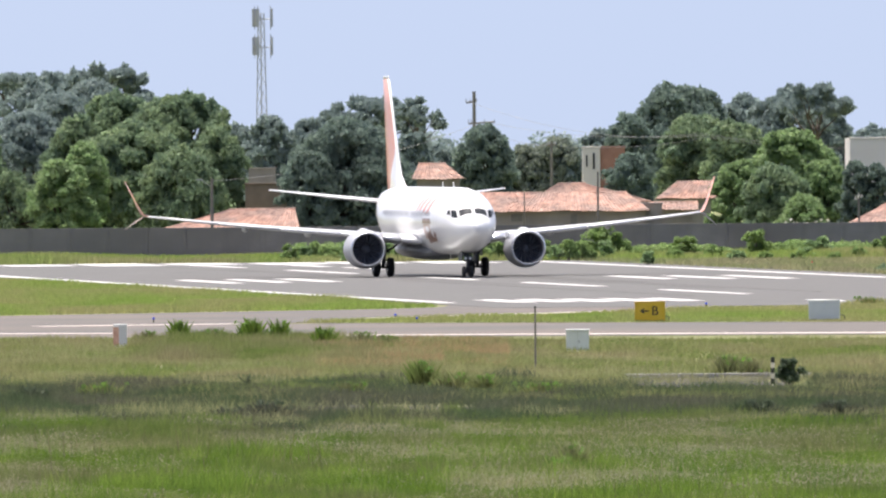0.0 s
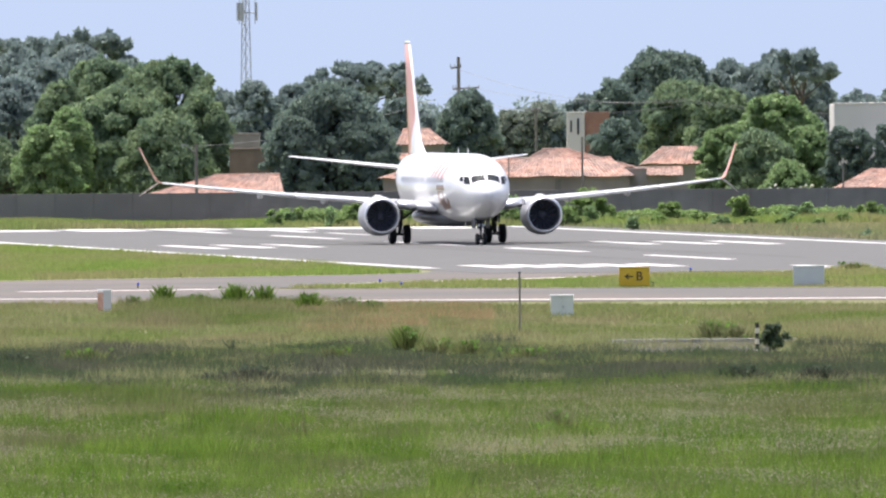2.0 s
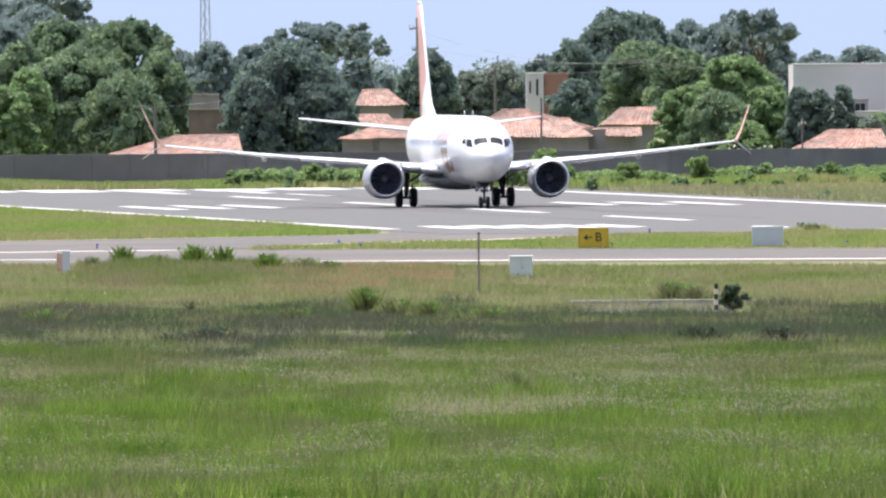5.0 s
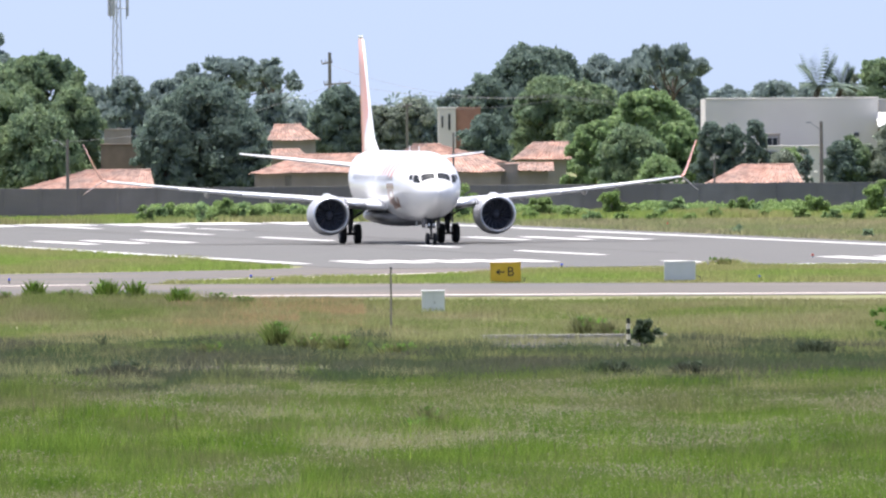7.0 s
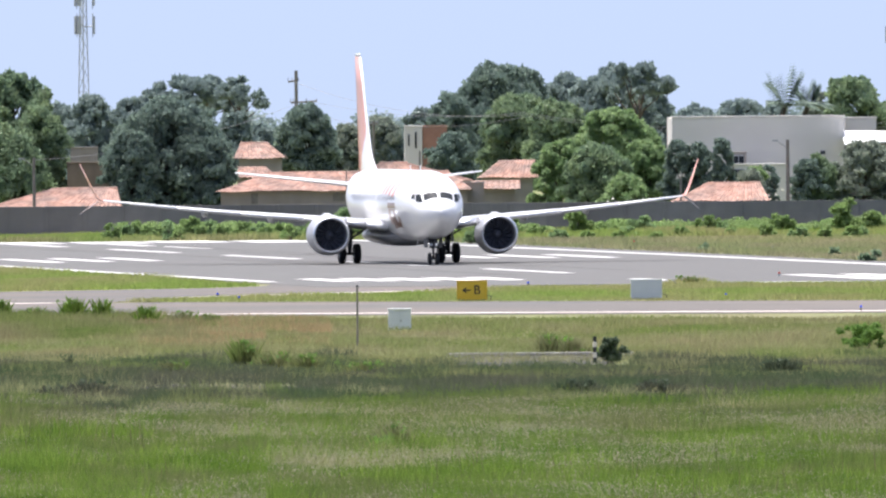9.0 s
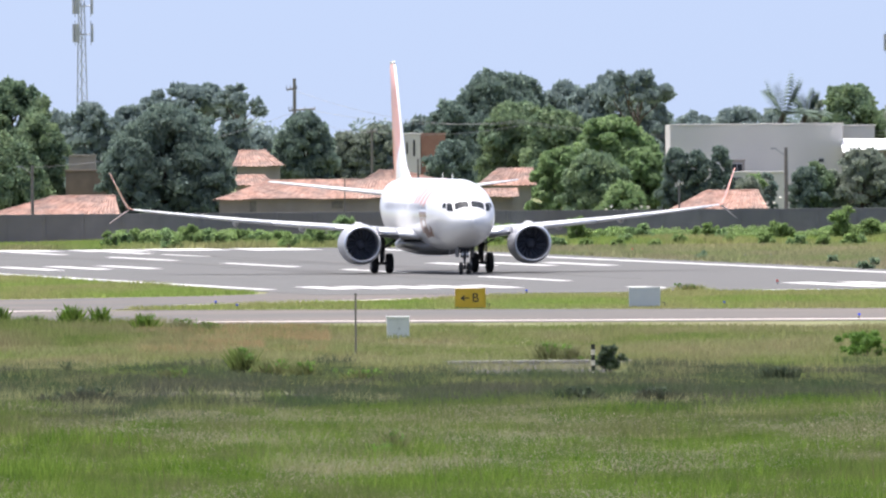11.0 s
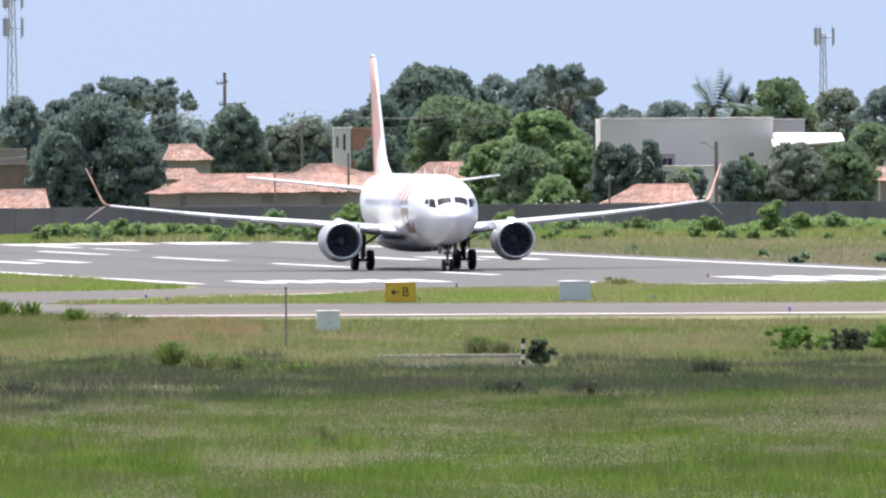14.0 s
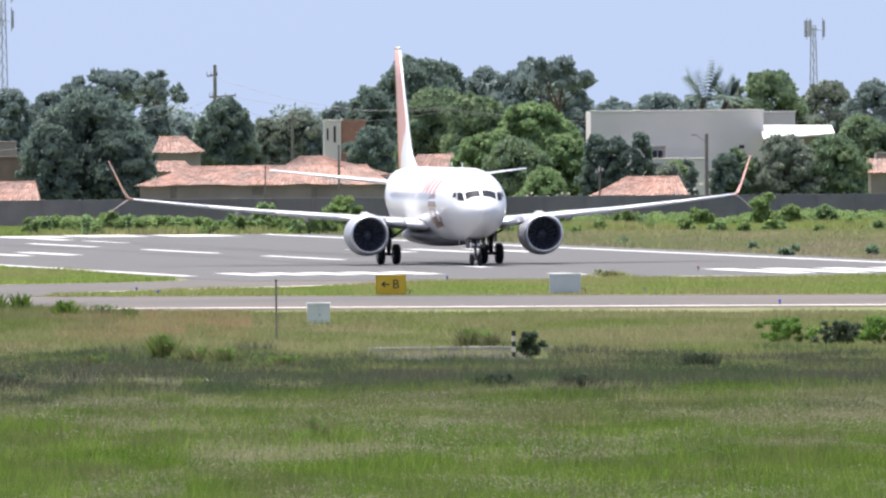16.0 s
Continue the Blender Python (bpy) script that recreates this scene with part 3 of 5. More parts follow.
# fin with its fillet, orange over a white foot
def fin_section(z):
    t = (z - 5.1) / (12.02 - 5.1)
    le = 31.3 + 5.7 * t - 2.6 * max(0.0, 1 - t / 0.16) ** 1.5
    te = 37.6 + 1.7 * t
    ch = te - le
    return [Vector((th * min(ch, 6.2) * 0.66, NOSE + le + c * ch, z)) for c, th in AERO_SYM]


AERO_SYM = [(1.0, 0.004), (0.75, 0.030), (0.45, 0.052), (0.2, 0.046), (0.05, 0.024), (0.0, 0.0), (0.05, -0.024), (0.2, -0.046), (0.45, -0.052), (0.75, -0.030), (1.0, -0.004)]
def fin_front(z, back):
    """The forward part of the fin's section, a little proud of it."""
    t = (z - 5.1) / (12.02 - 5.1)
    le = 31.3 + 5.7 * t - 2.6 * max(0.0, 1 - t / 0.16) ** 1.5
    ch = 37.6 + 1.7 * t - le
    cs, ths = [c for c, th in AERO_SYM[5::-1]], [th for c, th in AERO_SYM[5::-1]]
    edge = [(back * k / 5, float(np.interp(back * k / 5, cs, ths))) for k in range(5, -1, -1)]
    return [Vector(((th * min(ch, 6.2) * 0.66 + 0.032) * sg, NOSE + le - 0.015 + c * ch, z)) for sg, row in ((1, edge), (-1, edge[::-1])) for c, th in row]


bm = bmesh.new()
loft(bm, [fin_section(z) for z in (4.9, 5.3, 5.6, 5.9, 6.3, 8.3, 10.3, 11.83)])
fin = part("fin", bm, M_ORANGE, airliner, "faded orange tail fin", True)
bm = bmesh.new()
loft(bm, [fin_front(z, b) for z, b in ((4.95, 0.85), (5.3, 0.74), (5.6, 0.64), (6.0, 0.50), (6.4, 0.36), (6.9, 0.20), (7.3, 0.09), (7.7, 0.045), (9.5, 0.035), (11.82, 0.03))])
part("fin_foot", bm, M_PAINT, fin, "white foot and leading edge of the fin", True)
bm = bmesh.new()
loft(bm, [fin_section(z) for z in (11.833, 11.96, 12.02)])
part("fin_cap", bm, M_PAINT, fin, "white fin cap", True)

for side in (-1, 1):
    # wing with its bare leading edge
    stations = [(1.5, 12.6, 8.2, 2.05, 1.15), (3.2, 14.0, 6.8, 2.28, 1.05), (5.8, 15.9, 5.0, 2.58, 0.95), (10.0, 18.1, 3.7, 2.94, 0.9), (14.0, 20.2, 2.45, 3.36, 0.85), (16.75, 21.7, 1.7, 3.68, 0.8)]
    bm = bmesh.new()
    loft(bm, [aero_section((side * x, NOSE + a, z), c, thick=k * 0.78) for x, a, c, z, k in stations])
    wing = part("wing", bm, M_PAINT, airliner, "white swept wing", True)
    for (xa, xb) in ((2.6, 4.0), (5.9, 9.2), (9.3, 12.7), (12.8, 16.3)):
        bm = bmesh.new()
        secs = []
        for x in (xa, xb):
            a, c, z, k = (float(np.interp(x, [s[0] for s in stations], [s[q] for s in stations])) for q in (1, 2, 3, 4))
            front = [Vector((side * x, NOSE + a + cc * c - 0.02, z + th * c * k * 0.95)) for cc, th in ((0.10, 0.05), (0.03, 0.028), (0.0, 0.0), (0.03, -0.02), (0.10, -0.034))]
            secs.append(front)
        loft(bm, secs)
        part("slat", bm, M_METAL if xa < 3 else M_PAINT, wing, "polished inboard slat" if xa < 3 else "white leading-edge slat", True)
    for x in (4.6, 7.3, 11.0):          # flap track fairings
        a, c, z = (float(np.interp(x, [s[0] for s in stations], [s[q] for s in stations])) for q in (1, 2, 3))
        bm = bmesh.new()
        secs = []
        for t, r in ((0.45, 0.03), (0.55, 0.14), (0.75, 0.2), (0.95, 0.16), (1.15, 0.03)):
            secs.append([Vector((side * x + r * 0.7 * math.sin(w), NOSE + a + c * t, z - 0.16 + r * math.cos(w))) for w in (2 * math.pi * i / 10 for i in range(10))])
        loft(bm, secs)
        part("flap_fairing", bm, M_GREY_PAINT, wing, "", True)
    # split winglet
    bm = bmesh.new()
    loft(bm, [aero_section((side * x, NOSE + a, z), c, up=n, thick=0.55) for x, a, c, z, n in
              ((16.75, 21.7, 1.7, 3.68, (0, 0, 1)), (17.0, 22.0, 1.35, 3.80, (-side * 0.6, 0, 0.8)), (17.25, 22.4, 0.95, 4.27, (-side, 0, 0.35)), (17.9, 23.6, 0.38, 5.80, (-side, 0, 0.35)))])
    part("winglet", bm, M_ORANGE, wing, "orange upper blade of the split winglet", True)
    bm = bmesh.new()
    loft(bm, [aero_section((side * x, NOSE + a, z), c, up=n, thick=0.55) for x, a, c, z, n in
              ((16.95, 22.0, 1.3, 3.66, (side * 0.5, 0, 0.8)), (17.3, 22.5, 0.9, 3.42, (side * 0.6, 0, 0.8)), (17.95, 23.4, 0.35, 2.92, (side * 0.6, 0, 0.8)))])
    part("winglet_strake", bm, M_TAN if side < 0 else M_GREY_PAINT, wing, "lower blade of the split winglet", True)
    # tailplane
    bm = bmesh.new()
    loft(bm, [aero_section((side * x, NOSE + a, z), c, thick=0.75) for x, a, c, z in ((0.5, 33.3, 4.3, 4.35), (3.5, 35.2, 2.9, 4.70), (7.17, 37.5, 1.3, 5.14))])
    part("tailplane", bm, M_PAINT, airliner, "white tailplane", True)

    # engine: nacelle, polished lip, dark inlet, fan, pylon
    ex, ey, ez = side * 4.83, NOSE + 12.0, 1.68
    bm = bmesh.new()
    revolve(bm, [(0.16, 1.065), (0.5, 1.13), (1.2, 1.175), (2.0, 1.17), (3.0, 1.09), (4.1, 0.90), (4.1, 0.85)], 40)
    bmesh.ops.transform(bm, matrix=pose(ex, ey, ez), verts=bm.verts)
    bmesh.ops.recalc_face_normals(bm, faces=bm.faces)
    nacelle = part("engine", bm, M_NACELLE, airliner, "light grey engine nacelle", True)
    bm = bmesh.new()
    revolve(bm, [(0.163, 1.067), (0.06, 1.03), (0.0, 0.98), (0.03, 0.93), (0.12, 0.90), (0.24, 0.885)], 40)
    bmesh.ops.transform(bm, matrix=pose(ex, ey, ez), verts=bm.verts)
    part("inlet_lip", bm, M_METAL, nacelle, "polished metal inlet lip", True)
    bm = bmesh.new()
    revolve(bm, [(0.243, 0.886), (0.6, 0.87), (1.05, 0.88), (1.25, 0.88), (1.25, 0.05)], 40)
    bmesh.ops.transform(bm, matrix=pose(ex, ey, ez), verts=bm.verts)
    part("inlet_duct", bm, M_INLET, nacelle, "dark inlet duct", True)
    bm = bmesh.new()
    revolve(bm, [(2.9, 0.95), (4.1, 0.83), (4.9, 0.55), (5.6, 0.08)], 24)
    bmesh.ops.transform(bm, matrix=pose(ex, ey, ez), verts=bm.verts)
    part("exhaust_cone", bm, M_STRUT, nacelle, "dark metal exhaust", True)
    bm = bmesh.new()
    revolve(bm, [(0.78, 0.01), (0.86, 0.12), (0.98, 0.22), (1.1, 0.29), (1.2, 0.3)], 20)
    rings = []
    for r, twist in ((0.29, 0.0), (0.45, 0.06), (0.65, 0.13), (0.865, 0.22)):
        rings.append([bm.verts.new((math.cos(w + twist) * r, 0.95 if k % 2 else 1.13, math.sin(w + twist) * r)) for k, w in ((k, 2 * math.pi * k / 36) for k in range(36))])
    for A, B in zip(rings, rings[1:]):
        for k in range(36):
            bm.faces.new((A[k], A[(k + 1) % 36], B[(k + 1) % 36], B[k]))
    fan = part("fan", bm, M_FAN, nacelle, "dark fan blades round a spinner")
    fan.location = (ex, ey, ez)
    bm = bmesh.new()
    loft(bm, [[Vector((ex + dx, NOSE + a, z)) for dx in (-0.16, 0.16) for z in ((z0, z1) if dx < 0 else (z1, z0))] for a, z0, z1 in ((13.3, 2.72, 2.86), (14.4, 2.6, 2.92), (16.4, 2.2, 2.6), (18.0, 2.2, 2.5))])
    part("pylon", bm, M_PAINT, nacelle, "white engine pylon")
    bm = bmesh.new()
    box(bm, (ex - side * 1.03 - 0.02, ey + 0.9, ez + 0.62), (ex - side * 1.03 + 0.02, ey + 2.3, ez + 0.95), 0.01)
    part("nacelle_strake", bm, M_NACELLE, nacelle)

    # main gear
    gx = side * 2.86
    bm = bmesh.new()
    rod(bm, (gx, 0.0, 0.56), (gx, 0.05, 1.35), 0.10, 0.12, 12)
    rod(bm, (gx, 0.05, 1.3), (gx, 0.1, 2.3), 0.16, 0.17, 12)
    rod(bm, (gx - 0.52, 0.0, 0.56), (gx + 0.52, 0.0, 0.56), 0.085, 0.085, 12)
    rod(bm, (gx, 0.05, 1.35), (gx - side * 1.3, 0.1, 2.2), 0.07, 0.07, 8)
    rod(bm, (gx, -0.25, 1.2), (gx, -0.45, 0.85), 0.04, 0.04, 6)
    rod(bm, (gx, -0.45, 0.85), (gx, -0.1, 0.6), 0.04, 0.04, 6)
    box(bm, (gx + side * 0.24 - 0.02, -0.4, 1.2), (gx + side * 0.24 + 0.02, 0.45, 2.15), 0.01)
    rod(bm, (gx, -0.1, 1.5), (gx + side * 0.75, -0.15, 1.95), 0.05, 0.05, 8)
    rod(bm, (gx - side * 0.12, 0.1, 0.7), (gx - side * 0.2, 0.25, 1.9), 0.05, 0.05, 8)
    gear = part("main_gear", bm, M_STRUT, airliner, "grey main landing gear leg")
    for dx in (-0.43, 0.43):
        bm = bmesh.new()
        revolve(bm, [(-0.08, 0.02), (-0.14, 0.12), (-0.13, 0.22), (-0.17, 0.26), (-0.2, 0.34), (-0.205, 0.45), (-0.17, 0.53), (-0.08, 0.565), (0.08, 0.565), (0.17, 0.53), (0.205, 0.45), (0.2, 0.34), (0.17, 0.26), (0.13, 0.22), (0.14, 0.12), (0.08, 0.02)], 28, 'x', True)
        for f in bm.faces:
            c = f.calc_center_median()
            f.material_index = 1 if math.hypot(c.y, c.z) < 0.245 else 0
        wheel = part("main_wheel", bm, M_RUBBER, gear, "black main tyre on a grey hub", True)
        wheel.data.materials.append(M_GREY_PAINT)
        wheel.location = (gx + dx, 0.0, 0.565)

# nose gear
NGY = -15.6
bm = bmesh.new()
rod(bm, (0, NGY, 0.35), (0, NGY + 0.05, 0.95), 0.06, 0.07, 12)
rod(bm, (0, NGY + 0.05, 0.9), (0, NGY + 0.12, 1.75), 0.10, 0.11, 12)
rod(bm, (-0.26, NGY, 0.35), (0.26, NGY, 0.35), 0.055, 0.055, 10)
rod(bm, (0, NGY + 0.08, 1.0), (0, NGY + 0.95, 1.6), 0.05, 0.05, 8)
rod(bm, (-0.2, NGY - 0.03, 1.15), (0.2, NGY - 0.03, 1.15), 0.07, 0.07, 8)
rod(bm, (-0.17, NGY - 0.06, 0.95), (-0.17, NGY - 0.02, 1.55), 0.06, 0.07, 8)
rod(bm, (0.17, NGY - 0.06, 0.95), (0.17, NGY - 0.02, 1.55), 0.06, 0.07, 8)
rod(bm, (0, NGY - 0.1, 0.85), (0, NGY - 0.32, 0.62), 0.045, 0.04, 6)
rod(bm, (0, NGY - 0.32, 0.62), (0, NGY - 0.08, 0.42), 0.04, 0.04, 6)
box(bm, (-0.3, NGY - 0.1, 1.42), (0.3, NGY + 0.5, 1.62), 0.03)
nose_gear = part("nose_gear", bm, M_STRUT, airliner, "grey nose landing gear leg")
for side in (-1, 1):
    bm = bmesh.new()
    revolve(bm, [(-0.07, 0.17), (-0.1, 0.22), (-0.1, 0.29), (-0.07, 0.335), (0.07, 0.335), (0.1, 0.29), (0.1, 0.22), (0.07, 0.17), (0.05, 0.02), (-0.05, 0.02)], 24, 'x', True)
    wheel = part("nose_wheel", bm, M_RUBBER, nose_gear, "black nose tyre", True)
    wheel.location = (side * 0.21, NGY, 0.345)
    bm = bmesh.new()
    box(bm, (side * 0.42 - 0.02, NGY - 0.75, 0.98), (side * 0.42 + 0.02, NGY + 0.8, 1.58), 0.012)
    # door takes the dark gear colour in place of the shade it hangs in
    part("gear_door", bm, M_STRUT, nose_gear, "nose gear door, darkened for the shade under the nose")
    bm = bmesh.new()
    revolve(bm, [(-0.03, 0.01), (-0.03, 0.08), (0.05, 0.07), (0.08, 0.01)], 12)
    bmesh.ops.transform(bm, matrix=pose(side * 0.14, NGY - 0.12, 1.15), verts=bm.verts)
    part("taxi_light", bm, M_METAL, nose_gear, "taxi light on the nose gear")
# blade aerials
for a, g in ((9.5, 0), (14.0, 0), (11.0, 180)):
    p = hull(a, g)
    k = 1 if g == 0 else -1
    bm = bmesh.new()
    loft(bm, [[p + Vector((dx, dy + sh, k * z)) for dx, dy in ((0, -0.18), (0.02, 0), (0, 0.2), (-0.02, 0))] for z, sh in ((-0.05, 0), (0.3, 0.16))])
    part("aerial", bm, M_PAINT, fuselage)

# ---------------------------------------------------------------- trees
def leaf_cloud(rng, centres, radii, count, size, flat=1.0, droop=0.8):
    """Leaves as small folded quads over the outer part of the given clumps; a low droop hangs them upright."""
    weight = radii ** 2
    pick = rng.choice(len(centres), count, p=weight / weight.sum())
    out = rng.normal(0, 1, (count, 3))
    out /= np.linalg.norm(out, axis=1)[:, None]
    out[:, 2] = np.where(out[:, 2] < -0.35, -out[:, 2], out[:, 2])
    r = radii[pick] * rng.uniform(0.55, 1.12, count) ** 0.6
    pos = centres[pick] + out * r[:, None] * np.array((1, 1, flat))
    nrm = out * 0.7 + rng.normal(0, 0.5, (count, 3)) + np.array((0, 0, 0.2))
    nrm[:, 2] *= droop
    nrm /= np.linalg.norm(nrm, axis=1)[:, None]
    ref = rng.normal(0, 1, (count, 3))
    u = np.cross(nrm, ref)
    u /= np.linalg.norm(u, axis=1)[:, None]
    w = np.cross(nrm, u)
    s = size * 0.88 * rng.uniform(0.6, 1.4, count)[:, None]
    inner = rng.random(count) < 0.3          # broad sprays inside the clump keep it dense
    s[inner] *= 2.2
    pos[inner] -= out[inner] * r[inner][:, None] * 0.35
    v = np.empty((count, 4, 3))
    v[:, 0] = pos - u * s
    v[:, 1] = pos + w * s * 0.55 - nrm * s * 0.15
    v[:, 2] = pos + u * s
    v[:, 3] = pos - w * s * 0.55 - nrm * s * 0.15
    return v.reshape(-1, 3), np.arange(count * 4).reshape(count, 4)


def limb(bm, p, q, r1, r2, rng, bends=3):
    p, q = Vector(p), Vector(q)
    last, lr = p, r1
    for i in range(1, bends + 1):
        t = i / bends
        nxt = p.lerp(q, t)
        if i < bends:
            nxt += Vector(rng.normal(0, 0.06 * (q - p).length, 3))
        r = r1 + (r2 - r1) * t
        rod(bm, last, nxt, lr, r, 7)
        last, lr = nxt, r


TREE_N = [0]


def tree(name, label, u, v_top, half, d, v_low=None, leaf="mango", leaves=5000, size=0.22, flat=0.8, clumps=26, shape="dome", depth=0.8, group="", category="tree", clump_r=(0.2, 0.34), trunk=True):
    """A tree whose crown spans u - half .. u + half and rises to v_top, d metres away."""
    TREE_N[0] += 1
    rng = np.random.default_rng(100 + TREE_N[0])
    k = d / FOCUS
    top = at(u, v_top - (13 if shape == "dome" else 4), d)
    low = at(u, v_low, d).z if v_low else 1.2
    low = max(low - 1.3, 0.0)
    W, Ht = half * k * 1.12, top.z - low
    base = Vector((top.x, d, 0))
    ob = thing(name, label, category, Matrix.Translation(base), group)
    n = int(clumps * 1.5) if shape == "umbrella" else int(clumps * 2.2)
    clump_r = (clump_r[0] * 0.86, clump_r[1] * 0.92)
    ang = rng.uniform(0, 2 * math.pi, n)
    if shape == "umbrella":
        rad = np.sqrt(rng.uniform(0, 1, n))
        zz = low + Ht * (0.55 + 0.4 * (1 - rad ** 2) + rng.normal(0, 0.06, n))
        rr = W * rng.uniform(0.09, 0.19, n)
    elif shape == "column":
        rad = rng.uniform(0, 1, n) ** 0.6 * 0.8
        zz = low + Ht * rng.uniform(0.08, 0.85, n)
        rr = W * rng.uniform(*clump_r, n)
    else:
        hgt = (np.arange(n) + rng.random(n)) / n
        rad = np.sqrt(np.clip(1 - hgt ** 3.0, 0.02, 1)) * rng.uniform(0.45, 1.0, n)
        ang = np.arange(n) * 2.4 + rng.normal(0, 0.4, n)
        zz = low + Ht * (0.04 + 0.82 * hgt)
        rr = W * rng.uniform(*clump_r, n)
    cen = np.stack((np.cos(ang) * rad * (W - rr * 0.8), np.sin(ang) * rad * (W - rr * 0.8) * depth, zz), 1)
    cen[:, 2] = np.minimum(cen[:, 2], low + Ht - rr * flat)
    cen[:, 2] = np.maximum(cen[:, 2], rr * flat * 0.55)
    # smaller tufts standing out of the clumps break the outline
    m = n * 2
    which = rng.integers(0, n, m)
    o = rng.normal(0, 1, (m, 3))
    o /= np.linalg.norm(o, axis=1)[:, None]
    o[:, 2] = np.abs(o[:, 2]) * 0.9
    c2 = cen[which] + o * rr[which][:, None] * 0.85
    r2 = rr[which] * rng.uniform(0.2, 0.42, m)
    c2[:, 2] = np.minimum(c2[:, 2], low + Ht - r2 * 0.4)
    v, f = leaf_cloud(rng, np.concatenate((cen, c2)), np.concatenate((rr, r2)), int(leaves * 1.6), size * 0.78, flat, 0.6 if leaf == "bright" else 0.35)
    v[:, 2] = np.maximum(v[:, 2], 0.02)
    crown = new("crown", raw_mesh("crown", v, f, M_LEAF[leaf]))
    crown.parent = ob
    if trunk:
        bm = bmesh.new()
        rt = max(0.09, W * 0.05)
        fork = Vector((rng.normal(0, 0.05) * W, rng.normal(0, 0.05) * W, low + Ht * 0.25))
        limb(bm, (0, 0, -0.05), fork, rt * 1.3, rt * 0.8, rng)
        for i in rng.choice(n, min(9, n), replace=False):
            limb(bm, fork, cen[i], rt * 0.55, rt * 0.12, rng)
        part("trunk", bm, M_BARK, ob, "brown bark")
    return ob


# distant crowns get their haze from the pale blue "far" leaf colour
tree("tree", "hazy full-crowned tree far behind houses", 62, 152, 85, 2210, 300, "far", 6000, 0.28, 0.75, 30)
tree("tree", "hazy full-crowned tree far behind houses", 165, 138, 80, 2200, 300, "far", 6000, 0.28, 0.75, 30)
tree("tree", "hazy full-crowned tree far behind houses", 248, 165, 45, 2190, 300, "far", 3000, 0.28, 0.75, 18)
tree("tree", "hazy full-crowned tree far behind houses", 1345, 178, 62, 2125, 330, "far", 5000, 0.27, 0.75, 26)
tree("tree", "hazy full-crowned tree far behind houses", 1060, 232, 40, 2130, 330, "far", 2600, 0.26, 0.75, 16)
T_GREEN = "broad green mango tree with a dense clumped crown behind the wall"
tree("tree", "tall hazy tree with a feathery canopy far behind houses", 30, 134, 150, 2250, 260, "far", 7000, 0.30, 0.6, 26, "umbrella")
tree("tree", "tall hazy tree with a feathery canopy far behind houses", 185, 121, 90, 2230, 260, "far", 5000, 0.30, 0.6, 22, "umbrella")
tree("tree", T_GREEN, 330, 152, 105, 1850, 395, "mango", 16000, 0.22, 0.85, 44, clump_r=(0.15, 0.25))
tree("tree", T_GREEN, 200, 148, 100, 1870, 395, "mango", 14000, 0.22, 0.85, 40, clump_r=(0.15, 0.25))
tree("tree", T_GREEN, 235, 215, 120, 1828, 398, "mango", 14000, 0.22, 0.85, 40, clump_r=(0.14, 0.24))
tree("tree", T_GREEN, 385, 225, 60, 1835, 385, "mango", 8000, 0.2, 0.85, 26)
tree("tree", "leafy green tree behind the wall", 45, 190, 105, 1860, 390, "far", 10000, 0.22, 0.85, 36, clump_r=(0.16, 0.26))
tree("bush", "light green leafy bush growing over the wall", 105, 285, 62, 1812, 400, "bright", 6000, 0.17, 0.85, 26, category="bush")
tree("tree", "light green young tree behind the wall", 150, 245, 55, 1818, 390, "bright", 5000, 0.18, 0.85, 24)
tree("bush", "green leafy bush behind the wall", 20, 310, 70, 1815, 400, "mango", 5000, 0.18, 0.85, 24, category="bush")
tree("tree", "green leafy tree behind the wall", -70, 200, 90, 1850, 395, "mango", 7000, 0.22, 0.85, 26)
tree("tree", T_GREEN, 275, 170, 75, 1860, 390, "mango", 8000, 0.22, 0.85, 30)
tree("tree", T_GREEN, 140, 200, 75, 1850, 392, "mango", 8000, 0.22, 0.85, 30)
tree("tree", T_GREEN, 320, 270, 90, 1815, 398, "mango", 8000, 0.2, 0.85, 32)
tree("tree", "hazy green tree behind the mango trees", 110, 160, 95, 1990, 330, "far", 6000, 0.26, 0.8, 28)
tree("tree", "dark green round-crowned tree behind the wall", 613, 211, 113, 1815, 398, "dark", 20000, 0.20, 0.9, 50, clump_r=(0.18, 0.3))
tree("tree", "dark green round-crowned tree behind the wall", 548, 268, 62, 1812, 398, "dark", 9000, 0.20, 0.9, 30)
tree("tree", "dark green round-crowned tree behind the wall", 690, 282, 52, 1813, 398, "dark", 8000, 0.20, 0.9, 28)
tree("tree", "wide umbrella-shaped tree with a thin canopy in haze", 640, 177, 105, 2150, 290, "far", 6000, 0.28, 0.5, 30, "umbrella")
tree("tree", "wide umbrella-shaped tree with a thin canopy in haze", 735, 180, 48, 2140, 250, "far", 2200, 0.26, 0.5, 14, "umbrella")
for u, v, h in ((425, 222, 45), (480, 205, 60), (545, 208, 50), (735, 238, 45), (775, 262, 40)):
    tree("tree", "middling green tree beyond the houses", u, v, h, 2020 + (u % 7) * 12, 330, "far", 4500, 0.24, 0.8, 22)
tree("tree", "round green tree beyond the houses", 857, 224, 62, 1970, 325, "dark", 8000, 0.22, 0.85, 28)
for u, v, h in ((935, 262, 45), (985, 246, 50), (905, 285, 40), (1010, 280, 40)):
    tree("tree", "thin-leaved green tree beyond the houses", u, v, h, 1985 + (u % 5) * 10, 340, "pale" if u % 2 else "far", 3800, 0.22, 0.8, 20)
